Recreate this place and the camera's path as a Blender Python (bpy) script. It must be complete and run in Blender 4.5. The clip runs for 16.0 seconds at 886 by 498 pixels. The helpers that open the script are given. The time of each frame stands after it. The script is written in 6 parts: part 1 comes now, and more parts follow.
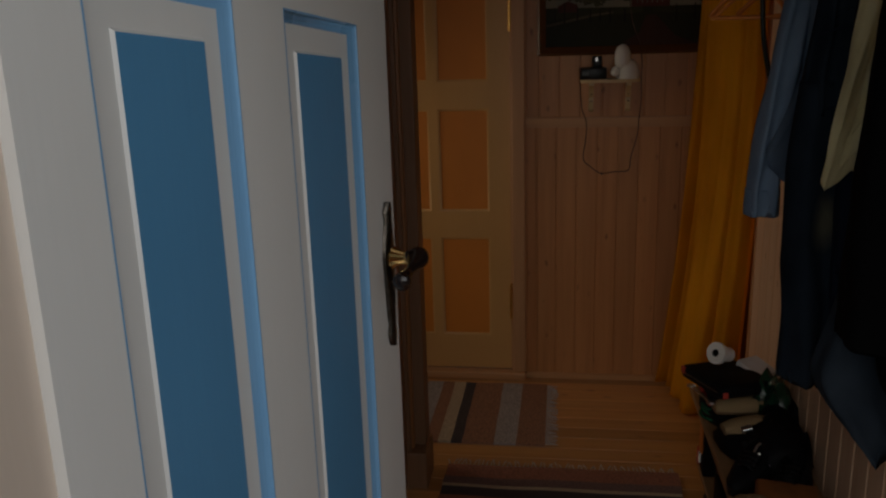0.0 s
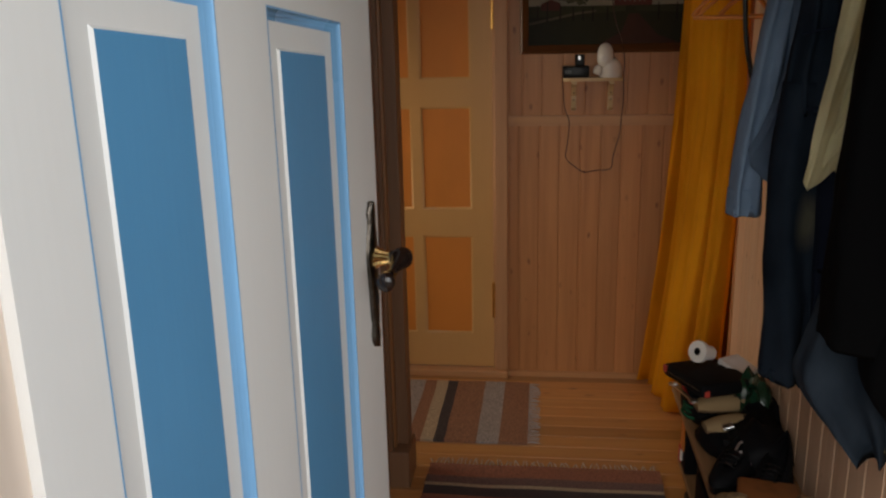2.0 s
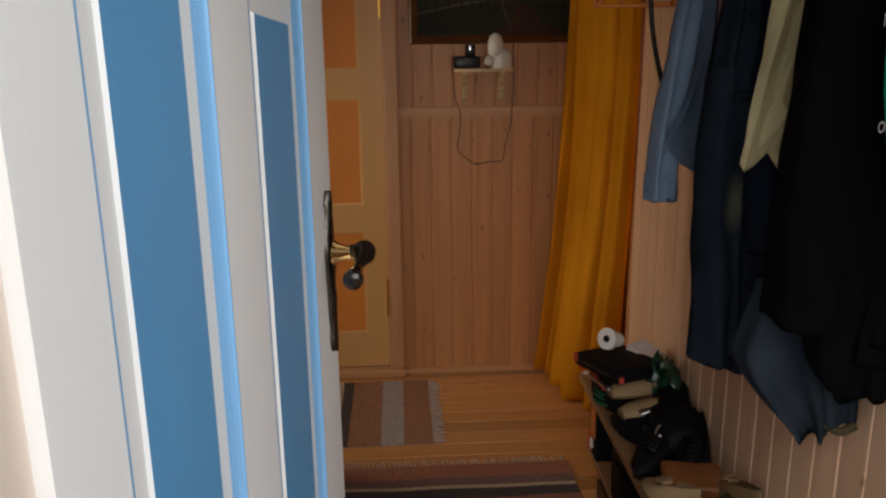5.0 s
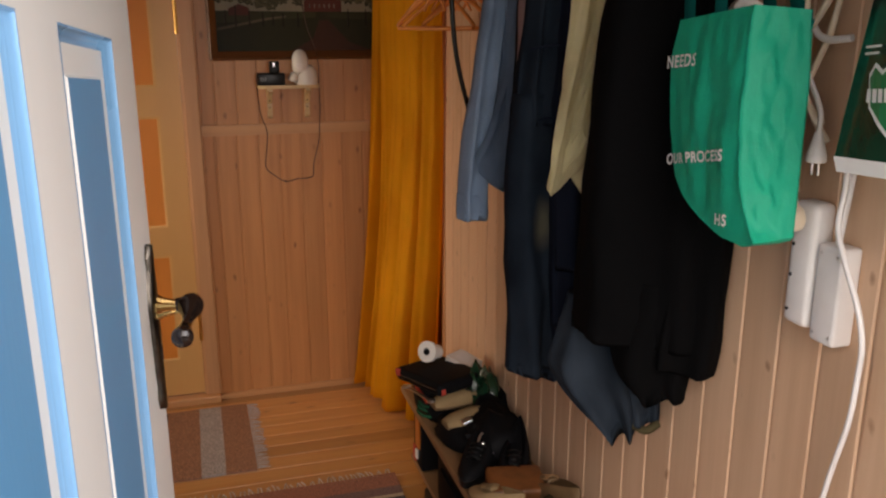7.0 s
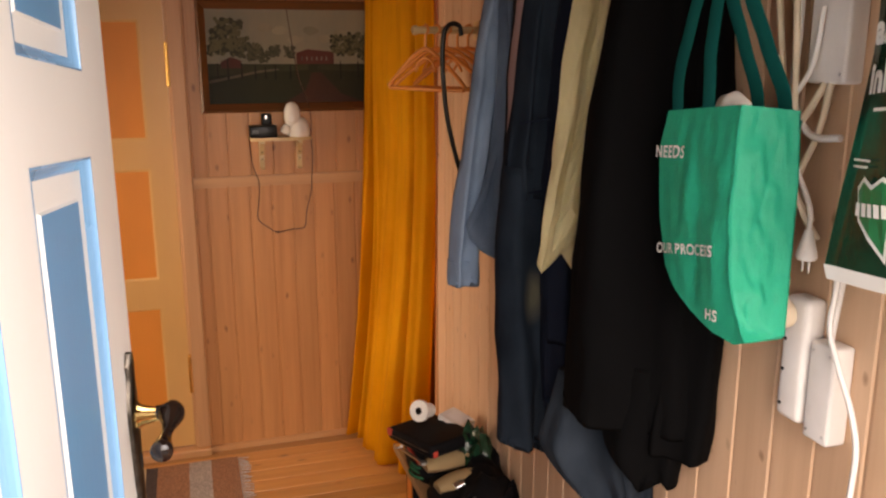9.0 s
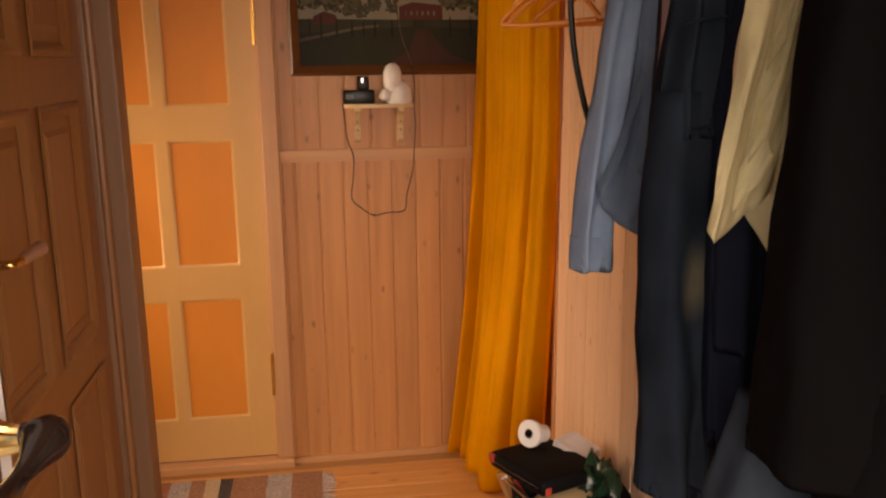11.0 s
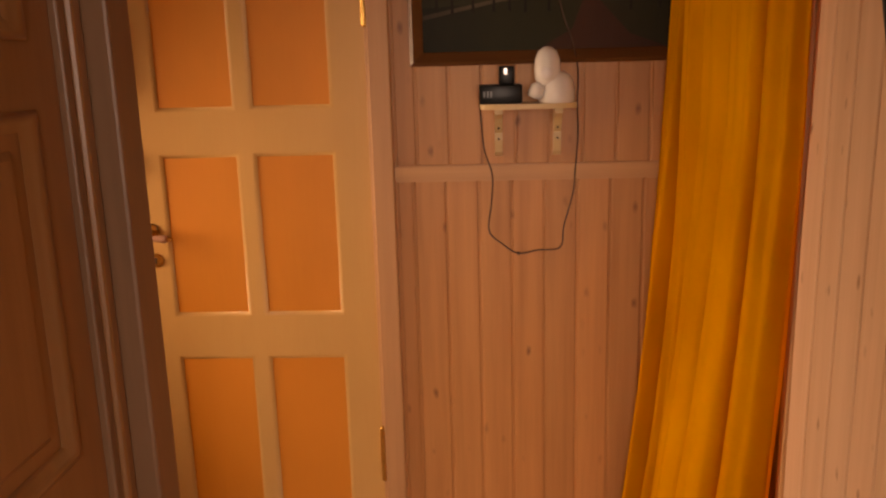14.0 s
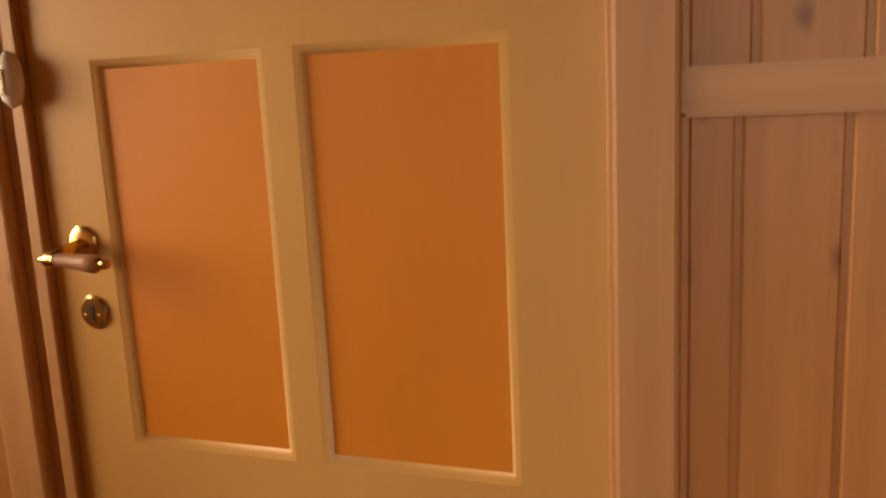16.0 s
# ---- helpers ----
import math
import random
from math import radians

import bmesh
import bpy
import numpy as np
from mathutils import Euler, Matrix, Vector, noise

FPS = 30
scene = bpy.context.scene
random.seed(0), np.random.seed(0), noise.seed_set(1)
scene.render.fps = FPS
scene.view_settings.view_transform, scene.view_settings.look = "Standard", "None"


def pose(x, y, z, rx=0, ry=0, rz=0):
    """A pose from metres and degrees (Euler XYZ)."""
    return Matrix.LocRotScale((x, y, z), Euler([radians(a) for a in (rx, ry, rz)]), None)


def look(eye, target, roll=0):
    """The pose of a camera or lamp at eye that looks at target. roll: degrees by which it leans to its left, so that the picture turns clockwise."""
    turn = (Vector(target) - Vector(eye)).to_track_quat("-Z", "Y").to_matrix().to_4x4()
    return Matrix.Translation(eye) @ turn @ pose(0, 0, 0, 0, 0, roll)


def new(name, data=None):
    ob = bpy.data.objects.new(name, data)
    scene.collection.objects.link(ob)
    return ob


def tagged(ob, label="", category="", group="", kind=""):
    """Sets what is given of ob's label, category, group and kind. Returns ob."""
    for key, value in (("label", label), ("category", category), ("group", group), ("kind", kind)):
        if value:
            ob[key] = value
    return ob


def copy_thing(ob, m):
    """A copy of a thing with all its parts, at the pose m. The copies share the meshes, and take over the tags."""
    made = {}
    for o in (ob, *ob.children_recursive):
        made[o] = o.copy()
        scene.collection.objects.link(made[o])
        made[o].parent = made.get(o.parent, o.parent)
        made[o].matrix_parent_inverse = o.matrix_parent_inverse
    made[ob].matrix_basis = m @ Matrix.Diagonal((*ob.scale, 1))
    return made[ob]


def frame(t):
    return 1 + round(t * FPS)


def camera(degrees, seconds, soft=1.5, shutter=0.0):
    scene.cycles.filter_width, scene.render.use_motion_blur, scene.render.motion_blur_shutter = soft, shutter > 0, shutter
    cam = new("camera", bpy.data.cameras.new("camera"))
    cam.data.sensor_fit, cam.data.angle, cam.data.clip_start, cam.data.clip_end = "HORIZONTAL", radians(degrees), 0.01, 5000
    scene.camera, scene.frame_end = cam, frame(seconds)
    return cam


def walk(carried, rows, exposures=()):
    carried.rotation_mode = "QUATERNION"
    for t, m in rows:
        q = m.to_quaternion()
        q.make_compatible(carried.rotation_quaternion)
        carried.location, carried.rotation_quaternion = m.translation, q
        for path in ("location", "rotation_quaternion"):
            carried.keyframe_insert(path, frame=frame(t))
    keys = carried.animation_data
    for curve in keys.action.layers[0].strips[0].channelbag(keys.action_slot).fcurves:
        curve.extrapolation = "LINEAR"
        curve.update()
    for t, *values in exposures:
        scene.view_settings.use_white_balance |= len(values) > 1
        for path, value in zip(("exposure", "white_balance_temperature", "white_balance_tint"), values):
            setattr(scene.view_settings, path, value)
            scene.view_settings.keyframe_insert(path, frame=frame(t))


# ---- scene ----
cam = camera(56.0, 16.0, soft=2.3)
PATH = [
    (0, (1.35, 1.187, 1.646), (1.068, 3.101, 1.141), -1.7),
    (0.5, (1.36, 1.221, 1.64), (1.081, 3.134, 1.128), -1.5),
    (1, (1.355, 1.221, 1.637), (1.088, 3.135, 1.125), -1.6),
    (1.5, (1.349, 1.208, 1.643), (1.097, 3.124, 1.13), -1.4),
    (2, (1.344, 1.198, 1.648), (1.106, 3.117, 1.135), -1.3),
    (2.5, (1.344, 1.182, 1.648), (1.117, 3.102, 1.133), -1.2),
    (3, (1.344, 1.19, 1.655), (1.125, 3.111, 1.14), -1.2),
    (5.5, (1.158, 1.299, 1.61), (1.394, 3.214, 1.084), -0.4),
    (6, (1.16, 1.289, 1.617), (1.538, 3.182, 1.094), -0.1),
    (6.5, (1.15, 1.296, 1.617), (1.648, 3.161, 1.094), 0.0),
    (7, (1.145, 1.298, 1.675), (1.7, 3.147, 1.153), -0.1),
    (7.5, (1.144, 1.266, 1.743), (1.718, 3.112, 1.232), 0.0),
    (8, (1.139, 1.248, 1.796), (1.719, 3.097, 1.301), 0.0),
    (10.5, (1.286, 1.663, 1.639), (1.69, 3.575, 1.212), -0.4),
    (11, (1.332, 1.837, 1.566), (1.614, 3.769, 1.132), -0.6),
    (11.5, (1.391, 2.184, 1.521), (1.582, 4.126, 1.086), -0.8),
    (12, (1.436, 2.442, 1.53), (1.543, 4.393, 1.101), -1.0),
    (12.5, (1.473, 2.559, 1.55), (1.445, 4.513, 1.129), -1.2),
    (13, (1.483, 2.562, 1.565), (1.389, 4.515, 1.144), -1.3),
    (13.5, (1.482, 2.559, 1.556), (1.372, 4.511, 1.135), -1.4),
    (14, (1.433, 2.675, 1.547), (1.331, 4.622, 1.102), -1.6),
    (14.5, (1.432, 2.995, 1.435), (1.321, 4.949, 1.022), -1.7),
    (15, (1.424, 3.431, 1.409), (1.207, 5.374, 0.991), -2.0),
    (15.5, (1.32, 3.893, 1.299), (0.872, 5.803, 0.909), -2.7),
    (16, (1.229, 4.189, 1.244), (0.571, 6.041, 0.877), -2.8),
]
EXPOSURES = [(0, -2.0, 6500, 10), (0.5, -1.7, 6500, 10), (1.0, -1.3, 6500, 10), (1.5, -0.9, 6500, 10), (2.0, -0.56, 6500, 10), (3.0, -0.44, 6500, 10), (5.5, -0.35, 6400, 12), (8.0, 0.65, 7400, 20), (10.5, 0.92, 8000, 24), (12.5, 0.62, 9800, 36), (15.0, 0.58, 9400, 30), (16.0, 0.48, 8500, 18)]
walk(cam, [(t, look(eye, target, roll)) for t, eye, target, roll in PATH], EXPOSURES)

# ---- light: an overcast sky through the open front door, with added fill lamps ----
world = bpy.data.worlds.new("sky")
scene.world = world
world.use_nodes = True
wn = world.node_tree
sky = wn.nodes.new("ShaderNodeTexSky")
sky.sky_type, sky.sun_disc = "NISHITA", False
sky.sun_elevation, sky.sun_rotation = radians(38), radians(200)
wn.nodes["Background"].inputs[1].default_value = 0.12
wn.links.new(sky.outputs[0], wn.nodes["Background"].inputs[0])
sun = new("sun", bpy.data.lights.new("sun", "SUN"))
sun.data.energy, sun.data.angle, sun.data.color = 0.6, radians(20), (1.0, 0.95, 0.88)
sun.matrix_world = look((0, 0, 0), (0.5, 1.2, -1.0))


def opening_light(name, eye, target, w, h, power, color):
    ob = new(name, bpy.data.lights.new(name, "AREA"))
    ob.data.shape, ob.data.size, ob.data.size_y, ob.data.energy, ob.data.color = "RECTANGLE", w, h, power, color
    ob.matrix_world = look(eye, target)
    return ob


opening_light("doorway_daylight", (1.25, -0.3, 2.1), (1.5, 3.0, 1.0), 2.2, 2.4, 60, (1.0, 0.96, 0.91))
# extra lamp added to brighten the open door leaf, standing for sky there
opening_light("porch_daylight", (2.35, 0.45, 1.9), (0.95, 2.15, 1.3), 1.5, 1.8, 39, (0.96, 0.98, 1.0))
# warm fill added in an assumed, unseen window to brighten curtain and end wall
opening_light("window_daylight", (-0.5, 4.5, 1.28), (2.0, 4.58, 0.5), 0.62, 0.85, 6.6, (1.0, 0.84, 0.62)).data.spread = radians(88)


# ---- materials ----
def nodes_of(name):
    m = bpy.data.materials.new(name)
    m.use_nodes = True
    n, l = m.node_tree.nodes, m.node_tree.links
    return m, n, l, n["Principled BSDF"]


def coords(n, l, scale, shift=True):
    tc, mp = n.new("ShaderNodeTexCoord"), n.new("ShaderNodeMapping")
    mp.inputs["Scale"].default_value = scale
    if shift:
        oi, mu = n.new("ShaderNodeObjectInfo"), n.new("ShaderNodeVectorMath")
        mu.operation = "MULTIPLY_ADD"
        cb = n.new("ShaderNodeCombineXYZ")
        for k in range(3):
            l.new(oi.outputs["Random"], cb.inputs[k])
        mu.inputs[1].default_value = (37.0, 19.0, 53.0)
        l.new(cb.outputs[0], mu.inputs[0])
        l.new(tc.outputs["Object"], mu.inputs[2])
        l.new(mu.outputs[0], mp.inputs[0])
    else:
        l.new(tc.outputs["Object"], mp.inputs[0])
    return mp


def noise_of(n, l, mp, scale, detail=4, rough=0.55):
    t = n.new("ShaderNodeTexNoise")
    t.inputs["Scale"].default_value, t.inputs["Detail"].default_value, t.inputs["Roughness"].default_value = scale, detail, rough
    l.new(mp.outputs[0], t.inputs["Vector"])
    return t


def ramp(n, l, src, stops):
    r = n.new("ShaderNodeValToRGB")
    while len(r.color_ramp.elements) < len(stops):
        r.color_ramp.elements.new(0.5)
    for e, (p, c) in zip(r.color_ramp.elements, stops):
        e.position, e.color = p, (*c, 1)
    l.new(src, r.inputs[0])
    return r


def mix(n, l, fac, a, b, mode="MIX"):
    x = n.new("ShaderNodeMix")
    x.data_type, x.blend_type = "RGBA", mode
    for sock, v in ((x.inputs[0], fac), (x.inputs[6], a), (x.inputs[7], b)):
        if isinstance(v, (int, float)):
            sock.default_value = v
        elif isinstance(v, tuple):
            sock.default_value = (*v, 1)
        else:
            l.new(v, sock)
    return x.outputs[2]


def bump(n, l, p, h, strength, distance=0.002):
    b = n.new("ShaderNodeBump")
    b.inputs["Strength"].default_value, b.inputs["Distance"].default_value = strength, distance
    l.new(h, b.inputs["Height"])
    l.new(b.outputs[0], p.inputs["Normal"])


def pine(name, light, dark, knot, axis="z", rough=0.45, knots=0.06, spread=0.13, dense=(12.0, 5.0)):
    """Softwood with streaked grain along an axis, scattered knots and a shade of its own for each board."""
    m, n, l, p = nodes_of(name)
    k = "xyz".index(axis)
    sg, sk = [34.0] * 3, [dense[0]] * 3
    sg[k], sk[k] = 1.6, dense[1]
    grain = noise_of(n, l, coords(n, l, sg), 1.0, 6, 0.6)
    broad = noise_of(n, l, coords(n, l, [v * 0.16 for v in sg]), 1.0, 3)
    col = ramp(n, l, grain.outputs[0], ((0.25, dark), (0.62, light)))
    c = mix(n, l, 0.35, col.outputs[0], ramp(n, l, broad.outputs[0], ((0.3, dark), (0.7, light))).outputs[0])
    oi = n.new("ShaderNodeObjectInfo")
    tone = n.new("ShaderNodeMapRange")
    tone.inputs["To Min"].default_value, tone.inputs["To Max"].default_value = 1 - spread, 1 + spread * 0.6
    l.new(oi.outputs["Random"], tone.inputs[0])
    vm = n.new("ShaderNodeVectorMath")
    vm.operation = "SCALE"
    l.new(c, vm.inputs[0])
    l.new(tone.outputs[0], vm.inputs["Scale"])
    c = vm.outputs[0]
    if knots:
        vo = n.new("ShaderNodeTexVoronoi")
        vo.inputs["Scale"].default_value = 1.0
        at = coords(n, l, sk)
        warp = n.new("ShaderNodeVectorMath")
        warp.operation = "MULTIPLY_ADD"
        warp.inputs[1].default_value = (0.22, 0.22, 0.22)
        l.new(noise_of(n, l, at, 2.6, 3).outputs["Color"], warp.inputs[0])
        l.new(at.outputs[0], warp.inputs[2])
        l.new(warp.outputs[0], vo.inputs["Vector"])
        kr = ramp(n, l, vo.outputs["Distance"], ((knots * 0.3, (1, 1, 1)), (knots * 2.5, (0, 0, 0))))
        sp = n.new("ShaderNodeSeparateColor")
        l.new(vo.outputs["Color"], sp.inputs[0])
        keep = ramp(n, l, sp.outputs[0], ((0.3, (0, 0, 0)), (0.75, (1, 1, 1))))
        kf = n.new("ShaderNodeMath")
        kf.operation = "MULTIPLY"
        l.new(kr.outputs[0], kf.inputs[0])
        l.new(keep.outputs[0], kf.inputs[1])
        c = mix(n, l, kf.outputs[0], c, knot)
    l.new(c, p.inputs["Base Color"])
    p.inputs["Roughness"].default_value = rough
    bump(n, l, p, grain.outputs[0], 0.25, 0.001)
    return m


def paint(name, color, rough=0.35, wear=0.08, grain=0.25, stain=None, sheen=0.5):
    """Brushed paint: broad drift of tone, fine brush streaks in the relief."""
    m, n, l, p = nodes_of(name)
    big = noise_of(n, l, coords(n, l, (3, 3, 1.5)), 1.0, 5)
    fine = noise_of(n, l, coords(n, l, (160, 160, 7)), 1.0, 4)
    low = tuple(v * (1 - wear * 2) for v in color) if stain is None else stain
    c = ramp(n, l, big.outputs[0], ((0.3, low), (0.6, color)))
    l.new(mix(n, l, 0.06, c.outputs[0], fine.outputs[0], "SOFT_LIGHT"), p.inputs["Base Color"])
    rr = n.new("ShaderNodeMapRange")
    rr.inputs["To Min"].default_value, rr.inputs["To Max"].default_value = rough * 0.75, rough * 1.25
    l.new(big.outputs[0], rr.inputs[0])
    l.new(rr.outputs[0], p.inputs["Roughness"])
    p.inputs["Specular IOR Level"].default_value = sheen
    bump(n, l, p, fine.outputs[0], grain, 0.0008)
    return m


def cloth(name, color, weave=900, rough=0.9, fade=None, folds=0.35, fade_size=5.0, sheen=0.0, spot=None):
    m, n, l, p = nodes_of(name)
    w = noise_of(n, l, coords(n, l, (weave, weave, weave)), 1.0, 2)
    b = noise_of(n, l, coords(n, l, (fade_size, fade_size, fade_size * 0.6)), 1.0, 5)
    c = ramp(n, l, b.outputs[0], ((0.32, tuple(v * 0.8 for v in color)), (0.68, fade or color)))
    out = mix(n, l, 0.12, c.outputs[0], w.outputs[0], "OVERLAY")
    if spot:
        (sx, sy, sz), size, tint = spot
        tc, sb, ln = n.new("ShaderNodeTexCoord"), n.new("ShaderNodeVectorMath"), n.new("ShaderNodeVectorMath")
        sb.operation, ln.operation = "SUBTRACT", "LENGTH"
        sb.inputs[1].default_value = (sx, sy, sz)
        sq = n.new("ShaderNodeVectorMath")
        sq.operation = "MULTIPLY"
        sq.inputs[1].default_value = (1 / size[0], 0.0, 1 / size[1])
        l.new(tc.outputs["Object"], sb.inputs[0])
        l.new(sb.outputs[0], sq.inputs[0])
        l.new(sq.outputs[0], ln.inputs[0])
        ad = n.new("ShaderNodeMath")
        ad.operation = "ADD"
        l.new(ln.outputs["Value"], ad.inputs[0])
        l.new(b.outputs[0], ad.inputs[1])
        out = mix(n, l, ramp(n, l, ad.outputs[0], ((0.6, (1, 1, 1)), (1.35, (0, 0, 0)))).outputs[0], out, tint)
    l.new(out, p.inputs["Base Color"])
    p.inputs["Roughness"].default_value = rough
    p.inputs["Sheen Weight"].default_value = sheen
    p.inputs["Specular IOR Level"].default_value = 0.07
    bump(n, l, p, b.outputs[0], folds, 0.01)
    return m


def metal(name, color, rough=0.25, tarnish=0.5):
    m, n, l, p = nodes_of(name)
    b = noise_of(n, l, coords(n, l, (60, 60, 60)), 1.0, 4)
    c = ramp(n, l, b.outputs[0], ((0.3, tuple(v * tarnish for v in color)), (0.6, color)))
    l.new(c.outputs[0], p.inputs["Base Color"])
    p.inputs["Metallic"].default_value, p.inputs["Roughness"].default_value = 1.0, rough
    return m


def plastic(name, color, rough=0.35, grime=0.12, gloss=0.5, crease=0.0):
    m, n, l, p = nodes_of(name)
    b = noise_of(n, l, coords(n, l, (18, 18, 18)), 1.0, 5)
    c = ramp(n, l, b.outputs[0], ((0.28, tuple(v * (1 - grime) for v in color)), (0.55, color)))
    l.new(c.outputs[0], p.inputs["Base Color"])
    p.inputs["Roughness"].default_value = rough
    p.inputs["Specular IOR Level"].default_value = gloss
    if crease:
        bump(n, l, p, noise_of(n, l, coords(n, l, (26, 26, 14)), 1.0, 6, 0.65).outputs[0], crease, 0.006)
    return m


M = {
    "wall_pine": pine("wall_pine", (0.58, 0.268, 0.096), (0.39, 0.158, 0.048), (0.20, 0.07, 0.022), knots=0.085, spread=0.13, dense=(21.0, 10.0)),
    "east_pine": pine("east_pine", (0.70, 0.475, 0.315), (0.56, 0.35, 0.215), (0.22, 0.10, 0.045), knots=0.07, spread=0.10, dense=(20.0, 11.0)),
    "floor_pine": pine("floor_pine", (0.55, 0.28, 0.095), (0.40, 0.17, 0.048), (0.16, 0.06, 0.02), axis="x", rough=0.32, spread=0.34, knots=0.075, dense=(16.0, 6.0)),
    "trim_pine": pine("trim_pine", (0.56, 0.30, 0.14), (0.45, 0.225, 0.095), (0.2, 0.09, 0.04), knots=0.03, spread=0.06),
    "rail_pine": pine("rail_pine", (0.58, 0.31, 0.135), (0.47, 0.235, 0.095), (0.2, 0.09, 0.04), axis="x", knots=0.03, spread=0.06),
    "door_pine": pine("door_pine", (0.31, 0.14, 0.052), (0.23, 0.096, 0.032), (0.14, 0.05, 0.02), rough=0.38, knots=0.02, spread=0.06),
    "frame_pine": pine("frame_pine", (0.25, 0.13, 0.066), (0.18, 0.09, 0.044), (0.1, 0.04, 0.02), rough=0.45, knots=0.02, spread=0.06),
    "shelf_pine": pine("shelf_pine", (0.66, 0.50, 0.27), (0.58, 0.40, 0.19), (0.3, 0.15, 0.06), axis="x", knots=0.02),
    "bench_pine": pine("bench_pine", (0.30, 0.17, 0.08), (0.21, 0.115, 0.05), (0.12, 0.05, 0.02), axis="y", rough=0.5),
    "white_paint": paint("white_paint", (0.79, 0.78, 0.75), 0.36, 0.03),
    "blue_paint": paint("blue_paint", (0.10, 0.305, 0.54), 0.34, 0.05),
    "sky_blue_paint": paint("sky_blue_paint", (0.20, 0.43, 0.70), 0.28, 0.06),
    "cream_paint": paint("cream_paint", (0.62, 0.35, 0.118), 0.4, 0.05),
    "orange_paint": paint("orange_paint", (0.68, 0.235, 0.028), 0.5, 0.07),
    "peach_paint": paint("peach_paint", (0.76, 0.63, 0.52), 0.5, 0.05),
    "plaster": paint("plaster", (0.72, 0.70, 0.66), 0.8, 0.04, 0.4),
    "stone": paint("stone", (0.33, 0.32, 0.30), 0.85, 0.2, 0.8),
    "grass": paint("grass", (0.07, 0.11, 0.035), 0.9, 0.25, 0.8),
    "curtain": cloth("curtain", (0.99, 0.43, 0.016), 700, 0.7, (0.99, 0.49, 0.022), 0.12, 3),
    "shirt_blue": cloth("shirt_blue", (0.175, 0.255, 0.37), fade=(0.235, 0.33, 0.465), fade_size=8),
    "rose": cloth("rose", (0.45, 0.33, 0.33)),
    "charcoal": cloth("charcoal", (0.03, 0.032, 0.035)),
    "denim": cloth("denim", (0.008, 0.013, 0.021), fade=(0.018, 0.027, 0.040), fade_size=7),
    "denim_mid": cloth("denim_mid", (0.013, 0.019, 0.028), fade=(0.027, 0.037, 0.05), fade_size=9),
    "denim_worn": cloth("denim_worn", (0.008, 0.013, 0.021), fade=(0.018, 0.027, 0.040), fade_size=7, spot=((-0.04, 0.0, 1.22), (0.06, 0.16), (0.075, 0.072, 0.052))),
    "navy": cloth("navy", (0.010, 0.014, 0.026)),
    "pale_yellow": cloth("pale_yellow", (0.88, 0.79, 0.47), fade=(0.93, 0.86, 0.55), folds=0.6, fade_size=9),
    "black_wool": cloth("black_wool", (0.0022, 0.0022, 0.0025), folds=0.15),
    "tan": cloth("tan", (0.33, 0.23, 0.12)),
    "moss": cloth("moss", (0.06, 0.05, 0.025)),
    "black_nylon": cloth("black_nylon", (0.007, 0.007, 0.008), rough=0.6),
    "green_cord": cloth("green_cord", (0.02, 0.09, 0.045)),
    "leather": plastic("leather", (0.22, 0.08, 0.023), 0.45, 0.4),
    "leather_tan": plastic("leather_tan", (0.17, 0.105, 0.05), 0.55, 0.3),
    "tote": plastic("tote", (0.0, 0.34, 0.205), 0.4, 0.07, 0.12, 0.5),
    "strap": cloth("strap", (0.0, 0.085, 0.075)),
    "dark_green": plastic("dark_green", (0.006, 0.045, 0.025), 0.22, 0.3, 0.5, 0.3),
    "lime": plastic("lime", (0.22, 0.52, 0.02), 0.3),
    "mid_green": plastic("mid_green", (0.01, 0.16, 0.06), 0.3),
    "print_white": plastic("print_white", (0.78, 0.80, 0.78), 0.5),
    "white_plastic": plastic("white_plastic", (0.80, 0.78, 0.76), 0.35, 0.06),
    "cream_plastic": plastic("cream_plastic", (0.72, 0.62, 0.47), 0.4),
    "black_plastic": plastic("black_plastic", (0.006, 0.0065, 0.0065), 0.34, gloss=0.3),
    "hole": plastic("hole", (0.015, 0.01, 0.008), 0.8),
    "brass": metal("brass", (0.83, 0.56, 0.22), 0.22, 0.8),
    "gold": metal("gold", (0.80, 0.48, 0.14), 0.35, 0.8),
    "iron": metal("iron", (0.10, 0.085, 0.07), 0.32, 0.5),
    "steel": metal("steel", (0.72, 0.72, 0.72), 0.3, 0.8),
    "bakelite": plastic("bakelite", (0.016, 0.009, 0.007), 0.12, 0.3),
    "rose_wood": plastic("rose_wood", (0.42, 0.22, 0.15), 0.3),
    "glaze": plastic("glaze", (0.74, 0.72, 0.67), 0.15, 0.04),
    "hanger_orange": plastic("hanger_orange", (0.75, 0.27, 0.06), 0.35),
    "cord_brown": plastic("cord_brown", (0.06, 0.025, 0.012), 0.5),
    "paper": plastic("paper", (0.78, 0.76, 0.72), 0.8, 0.05),
    "red": plastic("red", (0.45, 0.05, 0.03), 0.5),
    "picture_frame": pine("picture_frame", (0.16, 0.065, 0.022), (0.10, 0.038, 0.013), (0.05, 0.02, 0.01), axis="x", rough=0.35, knots=0),
}


def fibre(name, color, axis):
    """Rag weave: ribs along one axis, mottled."""
    m, n, l, p = nodes_of(name)
    s = [70.0] * 3
    s["xyz".index(axis)] = 260.0
    t = noise_of(n, l, coords(n, l, s), 1.0, 3)
    c = ramp(n, l, t.outputs[0], ((0.3, tuple(v * 0.6 for v in color)), (0.66, tuple(min(1, v * 1.2) for v in color))))
    l.new(c.outputs[0], p.inputs["Base Color"])
    p.inputs["Roughness"].default_value = 0.95
    bump(n, l, p, t.outputs[0], 0.9, 0.004)
    return m


